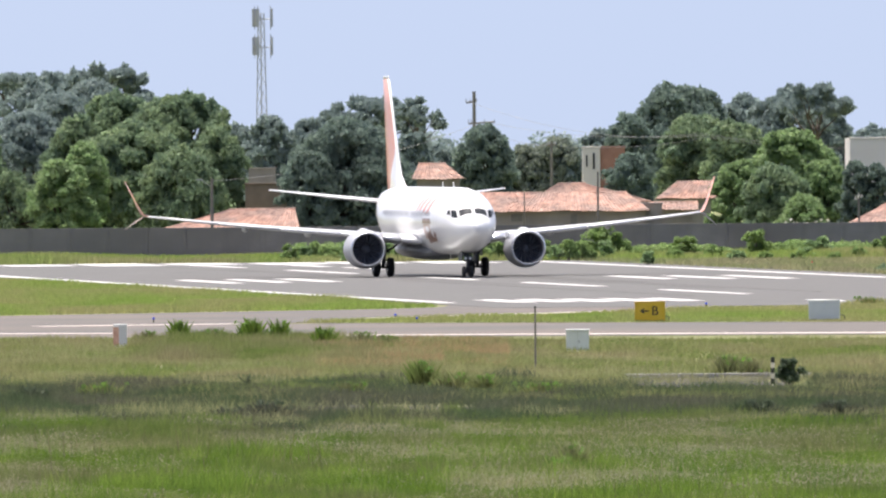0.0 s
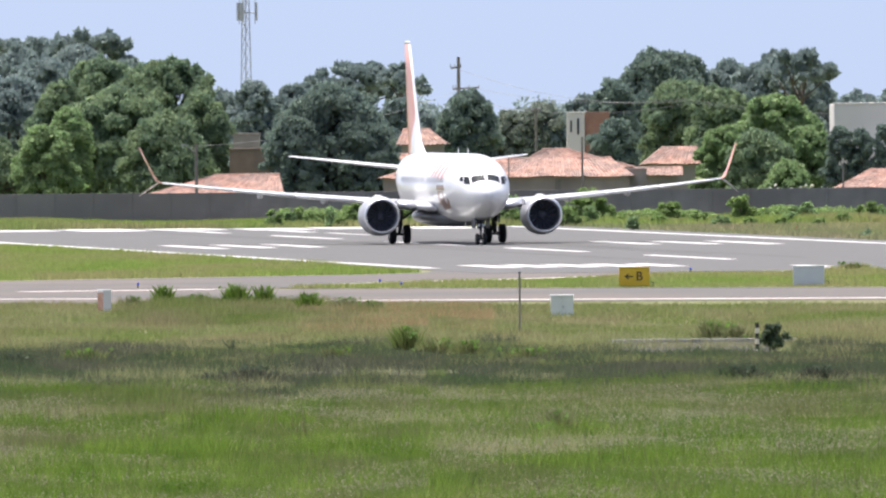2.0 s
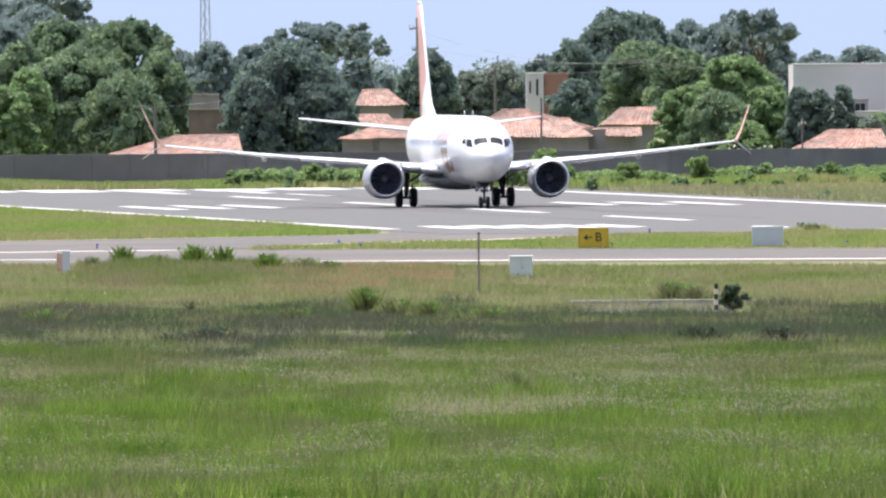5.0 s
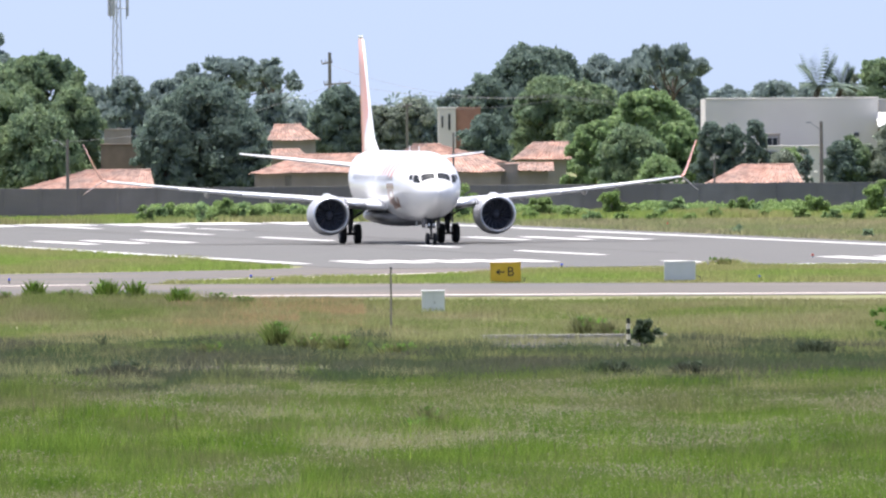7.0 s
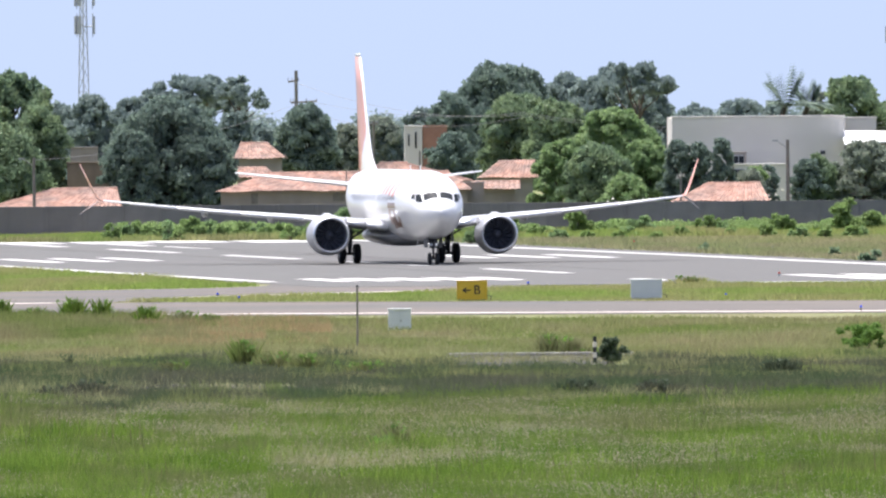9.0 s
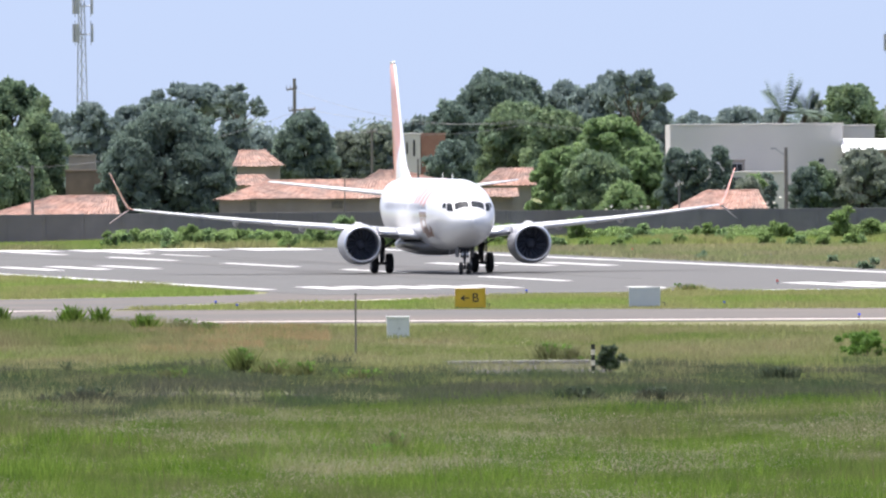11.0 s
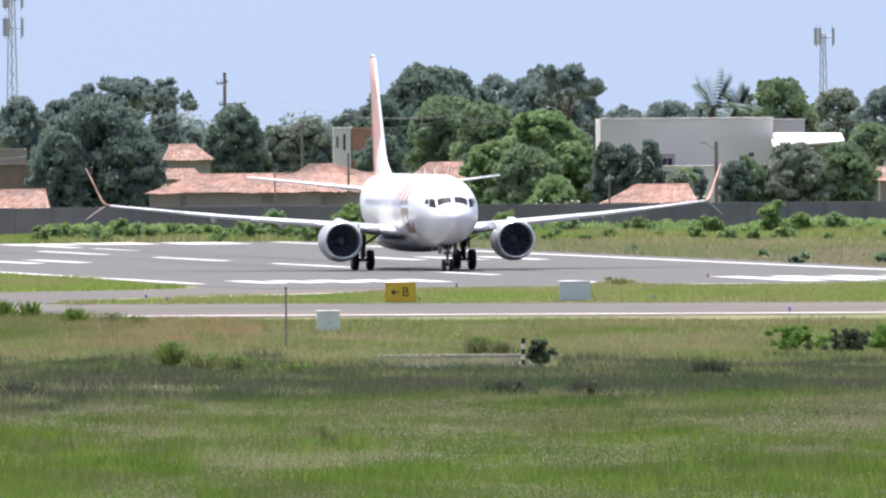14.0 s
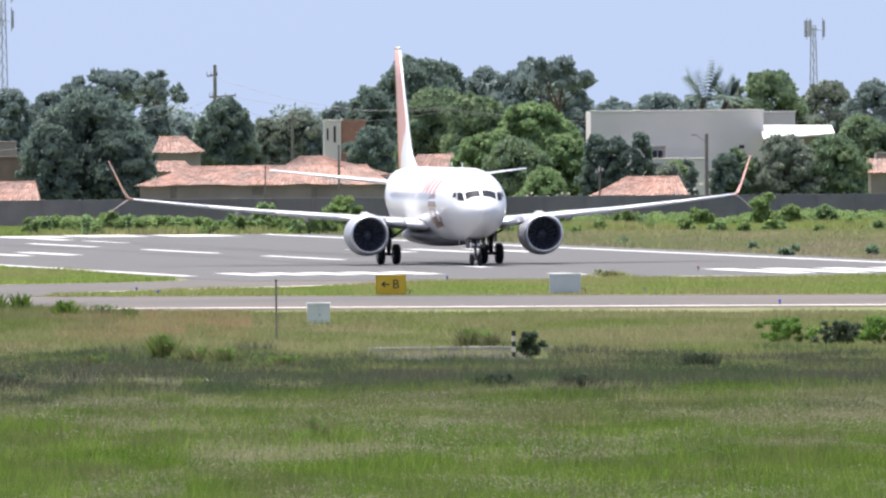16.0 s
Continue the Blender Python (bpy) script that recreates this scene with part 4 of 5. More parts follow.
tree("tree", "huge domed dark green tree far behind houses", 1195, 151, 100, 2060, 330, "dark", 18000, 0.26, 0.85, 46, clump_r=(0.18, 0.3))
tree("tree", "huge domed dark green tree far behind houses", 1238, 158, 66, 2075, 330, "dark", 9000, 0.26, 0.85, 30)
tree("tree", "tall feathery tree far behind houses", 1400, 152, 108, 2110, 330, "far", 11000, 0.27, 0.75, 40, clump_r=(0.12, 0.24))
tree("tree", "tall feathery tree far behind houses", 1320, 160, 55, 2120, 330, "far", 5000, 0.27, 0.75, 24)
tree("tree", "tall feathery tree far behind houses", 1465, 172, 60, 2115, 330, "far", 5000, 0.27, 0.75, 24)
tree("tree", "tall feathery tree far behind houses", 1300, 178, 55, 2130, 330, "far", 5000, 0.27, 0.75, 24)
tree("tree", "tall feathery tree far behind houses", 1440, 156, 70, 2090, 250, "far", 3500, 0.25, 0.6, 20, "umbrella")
tree("tree", "green tree far behind houses", 1112, 208, 60, 2040, 330, "dark", 6000, 0.26, 0.85, 24)
tree("tree", "dark green tree behind houses", 1300, 220, 70, 1940, 345, "mango", 7000, 0.22, 0.85, 28)
tree("tree", "dark green tree behind houses", 1232, 205, 78, 1960, 345, "mango", 11000, 0.22, 0.85, 36)
tree("tree", "small dark green tree beside a brick house", 1115, 278, 55, 1900, 370, "dark", 6000, 0.2, 0.85, 26)
tree("tree", "bright green young tree behind the wall", 1400, 222, 95, 1840, 392, "bright", 13000, 0.2, 0.85, 44, clump_r=(0.13, 0.22))
tree("tree", "bright green young tree behind the wall", 1310, 285, 62, 1828, 392, "bright", 8000, 0.19, 0.85, 32, clump_r=(0.15, 0.25))
tree("tree", "green tree behind the wall", 1370, 300, 70, 1818, 395, "mango", 7000, 0.19, 0.85, 30)
tree("tree", "bright green young tree behind the wall", 1455, 285, 55, 1822, 392, "bright", 6000, 0.19, 0.85, 28)
speckled = tree("bush", "green bush dotted with pale blossom behind the wall", 1420, 352, 55, 1806, 400, "bright", 4000, 0.14, 0.85, 24, category="bush")
for u, v, h in ((1512, 285, 34), (1552, 292, 34), (1592, 283, 30)):
    tree("tree", "small dark slender tree beside a white building", u, v, h, 1814, 380, "dark", 4200, 0.17, 0.9, 18)
for u, v, h in ((1545, 232, 60), (1625, 215, 60), (1690, 222, 45)):
    tree("tree", "hazy tree beyond the white building", u, v, h, 2120 + u % 9 * 8, 300, "far", 3500, 0.25, 0.7, 20)
tree("tree", "broad dark green tree beyond the white building", 1825, 182, 72, 2080, 290, "mango", 9000, 0.25, 0.85, 32)
tree("tree", "pale green tree beyond the white building", 1765, 185, 30, 2090, 290, "pale", 2500, 0.24, 0.9, 14, "column")
tree("tree", "pale green tree beside the white roof", 1925, 186, 60, 1960, 330, "pale", 5500, 0.22, 0.85, 26)
tree("tree", "pale green tree beside the white roof", 2005, 190, 65, 1950, 340, "far", 6500, 0.22, 0.85, 28)
tree("tree", "green tree beside the white roof", 1990, 255, 70, 1880, 370, "mango", 7000, 0.2, 0.85, 30)
tree("bush", "large grey-green bush behind the wall", 1845, 288, 72, 1818, 388, "pale", 9000, 0.17, 0.8, 34, category="bush", clump_r=(0.16, 0.26))
tree("bush", "large green bush behind the wall", 1935, 290, 65, 1820, 388, "mango", 7500, 0.17, 0.8, 30, category="bush")
tree("tree", "green tree behind the wall", 2085, 200, 70, 1900, 380, "mango", 7000, 0.2, 0.85, 28)
tree("bush", "low green bush beside a lamp post", 1745, 325, 40, 1816, 385, "dark", 3500, 0.16, 0.8, 18, category="bush")
tree("bush", "low green bush beside a lamp post", 1640, 345, 40, 1822, 385, "pale", 2800, 0.16, 0.8, 16, category="bush")
tree("bush", "leafy green bush before the white building", 1765, 318, 44, 1817, 388, "mango", 4500, 0.16, 0.8, 22, category="bush")
tree("bush", "low leafy bush before the white building", 1655, 338, 36, 1826, 388, "bright", 3000, 0.16, 0.8, 18, category="bush")
flowering = tree("bush", "slender bush with white blossom behind the wall", 1679, 322, 17, 1803, 385, "dark", 1600, 0.13, 1.0, 10, "column", category="bush")
rng = np.random.default_rng(77)
for owner, count, spread, low, high in ((flowering, 14, 0.45, 0.6, 2.7), (speckled, 46, 1.2, 0.7, 2.1)):
    cen = np.stack((rng.normal(0, spread, count), rng.normal(-0.3 - spread, 0.3, count), rng.uniform(low, high, count)), 1)
    v, f = leaf_cloud(rng, cen, np.full(count, 0.13), count * 18, 0.045)
    ob = new("blossom", raw_mesh("blossom", v, f, M_FLOWER))
    ob.parent = owner
    tagged(ob, "clusters of white blossom")

# far woods that close the view
rng = np.random.default_rng(5)
n = 260
cu = rng.uniform(-500, 2600, n)
cen = np.stack(((cu - 784) / FOCUS * 2450, 2450 + rng.uniform(-60, 60, n), rng.uniform(1.5, 5.2, n)), 1)
v, f = leaf_cloud(rng, cen, rng.uniform(1.6, 3.0, n), 60000, 0.34, 0.85)
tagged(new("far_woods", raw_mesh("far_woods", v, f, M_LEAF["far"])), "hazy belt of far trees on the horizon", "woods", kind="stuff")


# palm beyond the white building
def palm(u, v_top, v_base, d):
    rng = np.random.default_rng(9)
    p = at(u, v_base, d)
    ob = thing("palm_tree", "palm tree with ragged arching fronds", "palm", Matrix.Translation((p.x, d, 0)))
    bm = bmesh.new()
    limb(bm, (0, 0, -0.05), (0, 0, p.z), 0.24, 0.2, rng, 5)
    part("trunk", bm, M_BARK, ob)
    length = (at(u, v_top, d).z - p.z) * 1.25
    for i in range(24):
        w = rng.uniform(0, 2 * math.pi)
        lift = rng.uniform(0.25, 1.45)
        verts, faces = [], []
        prev = None
        for s in range(13):
            t = s / 12
            out = length * t * math.cos(lift) * (1 - 0.1 * t)
            up = length * (t * math.sin(lift) - 0.55 * t * t * math.cos(lift))
            c = Vector((math.cos(w) * out, math.sin(w) * out, p.z + up))
            wide = 0.75 * math.sin(math.pi * min(1, t * 0.85 + 0.12))
            sidev = Vector((-math.sin(w), math.cos(w), 0))
            for k in (-1, 1):
                j = len(verts)
                tip = c + sidev * k * wide + Vector((math.cos(w) * 0.3, math.sin(w) * 0.3, -0.25 * wide))
                verts += [c, c + Vector((math.cos(w) * 0.42, math.sin(w) * 0.42, 0.0)), tip]
                faces.append((j, j + 1, j + 2))
            if prev is not None:
                j = len(verts)
                verts += [prev, c, c + Vector((0, 0, 0.05))]
                faces.append((j, j + 1, j + 2))
            prev = c
        fr = new("frond", raw_mesh("frond", np.array([tuple(q) for q in verts]), np.array(faces), M_LEAF["dark"]))
        fr.parent = ob
    return ob


palm(1705, 158, 226, 2040)
palm(1745, 182, 225, 2060)


# ---------------------------------------------------------------- wall, houses
WALL_Y = 1786.0
wx0, wx1 = at(-220, 400, WALL_Y).x, at(2260, 400, WALL_Y).x
perimeter = thing("perimeter_wall", "long dark grey block wall along the airfield edge", "wall", Matrix.Translation((0, WALL_Y, 0)), kind="structure")
bm = bmesh.new()
box(bm, (wx0, 0.02, 0), (wx1, 0.2, 1.98))
part("wall_core", bm, M_WALL, perimeter)
span = 2.6
x = wx0
pan = mesh_of(box(bmesh.new(), (0.14, -0.01, 0.0), (span - 0.02, 0.05, 2.02), 0.01), M_WALL, "wall_panel")
pil = mesh_of(box(bmesh.new(), (-0.12, -0.03, 0.0), (0.12, 0.23, 2.04), 0.015), M_WALL, "wall_post")
while x < wx1 - span:
    for me, nm in ((pan, "wall_panel"), (pil, "wall_post")):
        ob = new(nm, me)
        ob.parent = perimeter
        ob.location = (x, 0, 0)
    x += span


def gable_house(name, label, u0, u1, v_eave, v_ridge, d, deep, wall_mat, hip=0.0, hip_right=None, overhang=0.4, group="", windows=()):
    """A house seen from its long side, with a tiled roof whose rows are built of rounded tiles."""
    p, q = at(u0, v_eave, d), at(u1, v_eave, d)
    ridge = at((u0 + u1) / 2, v_ridge, d + deep / 2).z
    eave, wid = p.z, q.x - p.x
    hip_right = hip if hip_right is None else hip_right
    seed = int(u0) % 13
    ob = thing(name, label, "house", Matrix.Translation((p.x, d, 0)), group)
    for lo, hi in (((0, 0, 0), (wid, 0.2, eave - 0.02)), ((0, deep - 0.2, 0), (wid, deep, eave - 0.02)), ((0, 0.2, 0), (0.2, deep - 0.2, eave - 0.02)), ((wid - 0.2, 0.2, 0), (wid, deep - 0.2, eave - 0.02))):
        part("wall", box(bmesh.new(), lo, hi), wall_mat, ob, "rendered wall")
    if not hip:
        for xx in (0.0, wid - 0.2):
            bm = bmesh.new()
            a = [bm.verts.new((xx + dx, yy, zz)) for dx in (0, 0.2) for yy, zz in ((0, eave - 0.02), (deep, eave - 0.02), (deep / 2, ridge - 0.08))]
            for fc in ((0, 1, 2), (5, 4, 3), (0, 3, 4, 1), (1, 4, 5, 2), (2, 5, 3, 0)):
                bm.faces.new([a[z] for z in fc])
            part("gable", bm, wall_mat, ob, "rendered gable")
    # roof: a sheet under rounded tile courses
    for k in (0, 1):
        bm = bmesh.new()
        y0, y1 = (-overhang, deep / 2) if k == 0 else (deep + overhang, deep / 2)
        z0 = eave - 0.06
        def pt(s, t):
            """s along the roof 0..1, t up the slope 0..1"""
            x0, x1 = -overhang + hip * t, wid + overhang - hip_right * t
            sag = 0.03 * math.sin(s * wid * 0.9 + seed) + 0.02 * math.sin(s * wid * 2.3 + seed * 2 + 3 * t)
            return Vector((x0 + (x1 - x0) * s, y0 + (y1 - y0) * t, z0 + (ridge - z0) * t + sag))
        if k == 0:
            n_c = max(6, int(wid / 0.26))
            n_r = max(4, int(math.hypot(deep / 2, ridge - eave) / 0.45))
            for r in range(n_r):
                t0, t1 = r / n_r, (r + 1) / n_r + 0.02
                for c in range(n_c):
                    prof = []
                    for e in range(5):
                        s = (c + e / 4) / n_c
                        h = 0.07 * math.sin(math.pi * e / 4)
                        prof.append((s, h))
                    jig = random.uniform(-0.01, 0.02)
                    lo_v = [bm.verts.new(pt(s, t0) + Vector((0, 0, h + 0.035 + jig))) for s, h in prof]
                    hi_v = [bm.verts.new(pt(s, min(t1, 1)) + Vector((0, 0, h + 0.02 + jig))) for s, h in prof]
                    for e in range(4):
                        bm.faces.new((lo_v[e], lo_v[e + 1], hi_v[e + 1], hi_v[e]))
                    bm.faces.new(lo_v[::-1])
        else:
            vs = [bm.verts.new(pt(0, 0)), bm.verts.new(pt(1, 0)), bm.verts.new(pt(1, 1)), bm.verts.new(pt(0, 1))]
            bm.faces.new(vs)
        part("roof", bm, M_TILE, ob, "terracotta tile roof slope")
    if hip:
        for xa, xb in ((-overhang, -overhang + hip), (wid + overhang, wid + overhang - hip_right)):
            bm = bmesh.new()
            bm.faces.new([bm.verts.new(w) for w in ((xa, -overhang, eave - 0.06), (xa, deep + overhang, eave - 0.06), (xb, deep / 2, ridge))])
            part("roof_end", bm, M_TILE, ob, "terracotta hip end")
    bm = bmesh.new()
    rod(bm, (-overhang + hip, deep / 2, ridge), (wid + overhang - hip_right, deep / 2, ridge), 0.11, 0.13, 8)
    part("ridge_tiles", bm, M_TILE, ob)
    for wu0, wu1, wv0, wv1 in windows:
        a, b = at(wu0, wv0, d), at(wu1, wv1, d)
        bm = bmesh.new()
        box(bm, (a.x - p.x, -0.03, b.z), (b.x - p.x, 0.06, a.z), 0.01)
        win = part("window", bm, M_TIMBER, ob, "dark timber shutter")
    return ob


TILED = "low house with a terracotta tiled roof and rendered wall"
gable_house("house", TILED, 296, 520, 405, 372, 1794, 8.0, M_PLASTER, hip=4.6, hip_right=0.3)
gable_house("house", TILED, 738, 814, 317, 291, 1905, 6.0, M_PLASTER_GREY, hip=0.5, hip_right=1.4)
gable_house("house", "long low house with a wide terracotta roof and tan wall", 706, 1142, 376, 343, 1797, 9.0, M_PLASTER, hip=3.6, hip_right=1.6, windows=((760, 772, 379, 398), (905, 925, 379, 392), (1010, 1022, 379, 398)))
gable_house("house", TILED, 940, 1146, 358, 326, 1815, 6.0, M_PLASTER, hip=2.2, hip_right=4.6)
gable_house("house", TILED, 735, 800, 352, 335, 1850, 5.0, M_PLASTER_GREY, hip=0.3, hip_right=0.9)
gable_house("house", TILED, 1170, 1258, 352, 323, 1850, 6.0, M_PLASTER_GREY, hip=1.5, hip_right=0.2)
gable_house("house", TILED, 1160, 1226, 371, 359, 1830, 5.0, M_PLASTER_GREY)
gable_house("house", TILED, 1516, 1668, 393, 362, 1795, 8.0, M_PLASTER, hip=2.4, hip_right=0.6)
gable_house("house", TILED, 2000, 2140, 352, 330, 1830, 7.0, M_PLASTER)
gable_house("house", TILED, -140, -20, 398, 360, 1797, 7.0, M_PLASTER)


def block_house(name, label, u0, u1, v_top, d, deep, material, windows=(), bottom=0.0):
    p, q = at(u0, v_top, d), at(u1, v_top, d)
    ob = thing(name, label, "building", Matrix.Translation((p.x, d, 0)))
    w, h = q.x - p.x, p.z
    for lo, hi in (((0, 0, bottom), (w, 0.25, h)), ((0, deep - 0.25, bottom), (w, deep, h)), ((0, 0.25, bottom), (0.25, deep - 0.25, h)), ((w - 0.25, 0.25, bottom), (w, deep - 0.25, h))):
        part("wall", box(bmesh.new(), lo, hi), material, ob)
    bm = bmesh.new()
    box(bm, (0.25, 0.25, h - 0.55), (w - 0.25, deep - 0.25, h - 0.35))
    part("roof", bm, M_CONC, ob, "flat concrete roof")
    bm = bmesh.new()
    box(bm, (-0.06, -0.06, h), (w + 0.06, 0.3, h + 0.12), 0.02)
    part("coping", bm, material, ob)
    for wu0, wu1, wv0, wv1 in windows:
        a, b = at(wu0, wv0, d), at(wu1, wv1, d)
        bm = bmesh.new()
        box(bm, (a.x - p.x, -0.05, b.z), (b.x - p.x, 0.1, a.z), 0.01)
        win = part("window", bm, M_STEEL, ob, "window with dark panes")
        n_p = 2
        for i in range(n_p):
            bm = bmesh.new()
            x0 = a.x - p.x + (b.x - a.x) * (i + 0.06) / n_p
            x1 = a.x - p.x + (b.x - a.x) * (i + 0.94) / n_p
            box(bm, (x0, -0.062, b.z + 0.06), (x1, -0.045, a.z - 0.06))
            part("pane", bm, M_DARK_GLASS, win)
    return ob


block_house("white_building", "large plain white rendered building with a flat roof", 1504, 1809, 246, 1850, 22.0, M_WHITE_WALL, windows=((1767, 1776, 303, 311),))
block_house("white_annex", "white rendered rear wing of the building", 1810, 1866, 247, 1862, 14.0, M_WHITE_WALL)
block_house("white_outbuilding", "low white rendered outbuilding with a window", 1588, 1712, 330, 1842, 6.0, M_WHITE_WALL, windows=((1610, 1632, 336, 352),))
block_house("stair_tower", "small grey room with a dark window opening", 1610, 1636, 308, 1845, 3.5, M_PLASTER_GREY, windows=((1613, 1632, 312, 328),))
block_house("concrete_house", "half-built concrete and brick upper storey", 1031, 1062, 262, 1950, 6.0, M_WHITE_WALL, windows=((1037, 1040, 274, 296), (1049, 1053, 270, 300)))
brick_house = block_house("brick_house", "bare red brick gable of a half-built house", 1063, 1106, 262, 1950.5, 6.0, M_BRICK)
block_house("brown_house", "brown rendered house wall with a flat roof", 434, 520, 327, 1830, 6.0, M_MUD)
block_house("grey_house", "grey rendered house wall with a flat roof", 440, 487, 300, 1880, 6.0, M_PLASTER_GREY)
block_house("far_house", "white far house among trees", 2010, 2100, 320, 1870, 6.0, M_PLASTER)
block_house("grey_outbuilding", "grey rendered outbuilding beside the long house", 1136, 1172, 362, 1802, 5.0, M_PLASTER_GREY)
# white sheet roof beside the white building
p, q = at(1810, 292, 1845), at(1936, 268, 1845)
shed = thing("shed", "low shed with a white sheet-metal roof", "shed", Matrix.Translation((p.x, 1845, 0)))
w = q.x - p.x
bm = bmesh.new()
a = [bm.verts.new(c) for c in ((0, 0, p.z), (w, 0, p.z + 0.35), (w, 9, q.z - 0.05), (0, 9, q.z), (0, 0, p.z - 0.12), (w, 0, p.z + 0.23), (w, 9, q.z - 0.17), (0, 9, q.z - 0.12))]
for fc in ((0, 1, 2, 3), (7, 6, 5, 4), (0, 4, 5, 1), (1, 5, 6, 2), (2, 6, 7, 3), (3, 7, 4, 0)):
    bm.faces.new([a[z] for z in fc])
part("roof", bm, M_ROOF_WHITE, shed, "white sheet-metal roof")
for xx in (0.15, w - 0.15):
    for yy in (0.2, 8.6):
        part("post", box(bmesh.new(), (xx - 0.1, yy - 0.1, 0), (xx + 0.1, yy + 0.1, p.z - 0.1)), M_PLASTER_GREY, shed)
part("back_wall", box(bmesh.new(), (0, 8.8, 0), (w, 9.0, q.z - 0.3)), M_PLASTER_GREY, shed)


# ---------------------------------------------------------------- masts, poles, cables
def lattice_mast(u, v_top, v_low, d, half_px, label, rings):
    top, low = at(u, v_top, d), at(u, v_low, d)
    ob = thing("radio_mast", label, "radio mast", Matrix.Translation((top.x, d, 0)), "radio masts")
    k = d / FOCUS
    H = top.z
    def r_at(z):
        return half_px * k * (1.25 - 0.75 * min(1, z / H))
    bm = bmesh.new()
    cor = [(math.cos(w), math.sin(w)) for w in (0.5, 0.5 + 2 * math.pi / 3, 0.5 + 4 * math.pi / 3)]
    step = 1.1
    n = int(H / step)
    for i in range(n):
        z0, z1 = i * H / n, (i + 1) * H / n
        for j in range(3):
            c0, c1 = cor[j], cor[(j + 1) % 3]
            ra, rb = r_at(z0), r_at(z1)
            rod(bm, (c0[0] * ra, c0[1] * ra, z0), (c0[0] * rb, c0[1] * rb, z1), 0.05, 0.05, 4)
            rod(bm, (c0[0] * ra, c0[1] * ra, z0), (c1[0] * rb, c1[1] * rb, z1), 0.026, 0.026, 4)
            rod(bm, (c0[0] * rb, c0[1] * rb, z1), (c1[0] * rb, c1[1] * rb, z1), 0.026, 0.026, 4)
    part("lattice", bm, M_MAST, ob, "grey steel lattice")
    for vv in rings:
        z = at(u, vv, d).z
        for j in range(3):
            w = 0.2 + j * 2 * math.pi / 3
            r = 17 * k
            bm = bmesh.new()
            cx, cy = math.cos(w) * r, math.sin(w) * r
            rod(bm, (0, 0, z), (cx, cy, z), 0.05, 0.05, 5)
            rod(bm, (cx, cy, z - 0.9), (cx, cy, z + 1.1), 0.04, 0.04, 6)
            bmesh.ops.create_cube(bm, size=1.0, matrix=pose(cx * 1.12, cy * 1.12, z + 0.1, 0, 0, math.degrees(w)) @ Matrix.Diagonal((0.16, 0.3, 1.5, 1)))
            part("antenna", bm, M_MAST, ob, "pale panel antenna")
        bm = bmesh.new()
        revolve(bm, [(z - 0.05, 9 * k), (z + 0.05, 9 * k)], 16, 'z')
        part("platform", bm, M_MAST, ob)
    return ob


lattice_mast(462, 24, 215, 2200, 12, "tall grey lattice radio mast with panel antennas", (34, 84))
lattice_mast(1898, 92, 230, 2400, 9.5, "grey lattice radio mast with antennas on top", (100,))


def pole(u, v_top, d, r, label, arms=(), material=None, name="utility_pole", lamp=False):
    p = at(u, v_top, d)
    ob = thing(name, label, "pole", Matrix.Translation((p.x, d, 0)))
    bm = bmesh.new()
    rod(bm, (0, 0, -0.05), (0, 0, p.z), r, r * 0.75, 10)
    part("post", bm, material or M_TIMBER, ob)
    for vv, left, right in arms:
        z = at(u, vv, d).z
        k = d / FOCUS
        bm = bmesh.new()
        rod(bm, (-left * k, 0, z), (right * k, 0, z + 0.12), 0.07, 0.07, 6)
        arm = part("crossarm", bm, M_TIMBER, ob)
        for s in (-left, -left * 0.5, right * 0.5, right):
            bm = bmesh.new()
            rod(bm, (s * k, 0, z + 0.05), (s * k, 0, z + 0.32), 0.05, 0.03, 6)
            part("insulator", bm, M_STEEL, arm)
    if lamp:
        k = d / FOCUS
        bm = bmesh.new()
        rod(bm, (0, 0, p.z - 0.6), (-0.7, -0.3, p.z - 0.1), 0.03, 0.03, 6)
        bmesh.ops.create_cube(bm, size=1.0, matrix=pose(-0.85, -0.35, p.z - 0.07) @ Matrix.Diagonal((0.4, 0.2, 0.1, 1)))
        part("lamp_head", bm, M_STEEL, ob, "grey street lamp head")
    return ob


pole(839, 162, 2010, 0.17, "weathered utility pole with two crossarms", arms=((182, 14, 4), (219, 10, 36)))
pole(1058, 304, 1792, 0.09, "dark timber post behind the wall")
pole(375, 316, 1790, 0.13, "weathered street lamp post", lamp=True)
pole(976, 252, 1930, 0.12, "dark utility pole among trees", arms=((258, 8, 8),))
pole(1709, 284, 1800, 0.15, "dark street lamp post beside a building", lamp=True)
pole(928, 340, 1793, 0.055, "thin grey post before a tiled roof")
pole(1520, 352, 1790, 0.08, "short thin post behind the wall")


def cable(u0, v0, d0, u1, v1, d1, sag, r=0.013):
    p, q = at(u0, v0, d0), at(u1, v1, d1)
    bm = bmesh.new()
    across = (q - p).cross(Vector((0, 0, 1))).normalized()
    secs = []
    for i in range(17):
        t = i / 16
        c = p.lerp(q, t) - Vector((0, 0, sag * 4 * t * (1 - t)))
        secs.append([c + across * (r * math.cos(w)) + Vector((0, 0, r * math.sin(w))) for w in (2 * math.pi * k / 6 for k in range(6))])
    loft(bm, secs)
    ob = new("power_cable", mesh_of(bm, M_CABLE, "power_cable"))
    return tagged(ob, "thin sagging overhead power cable", "cable", "overhead cables")


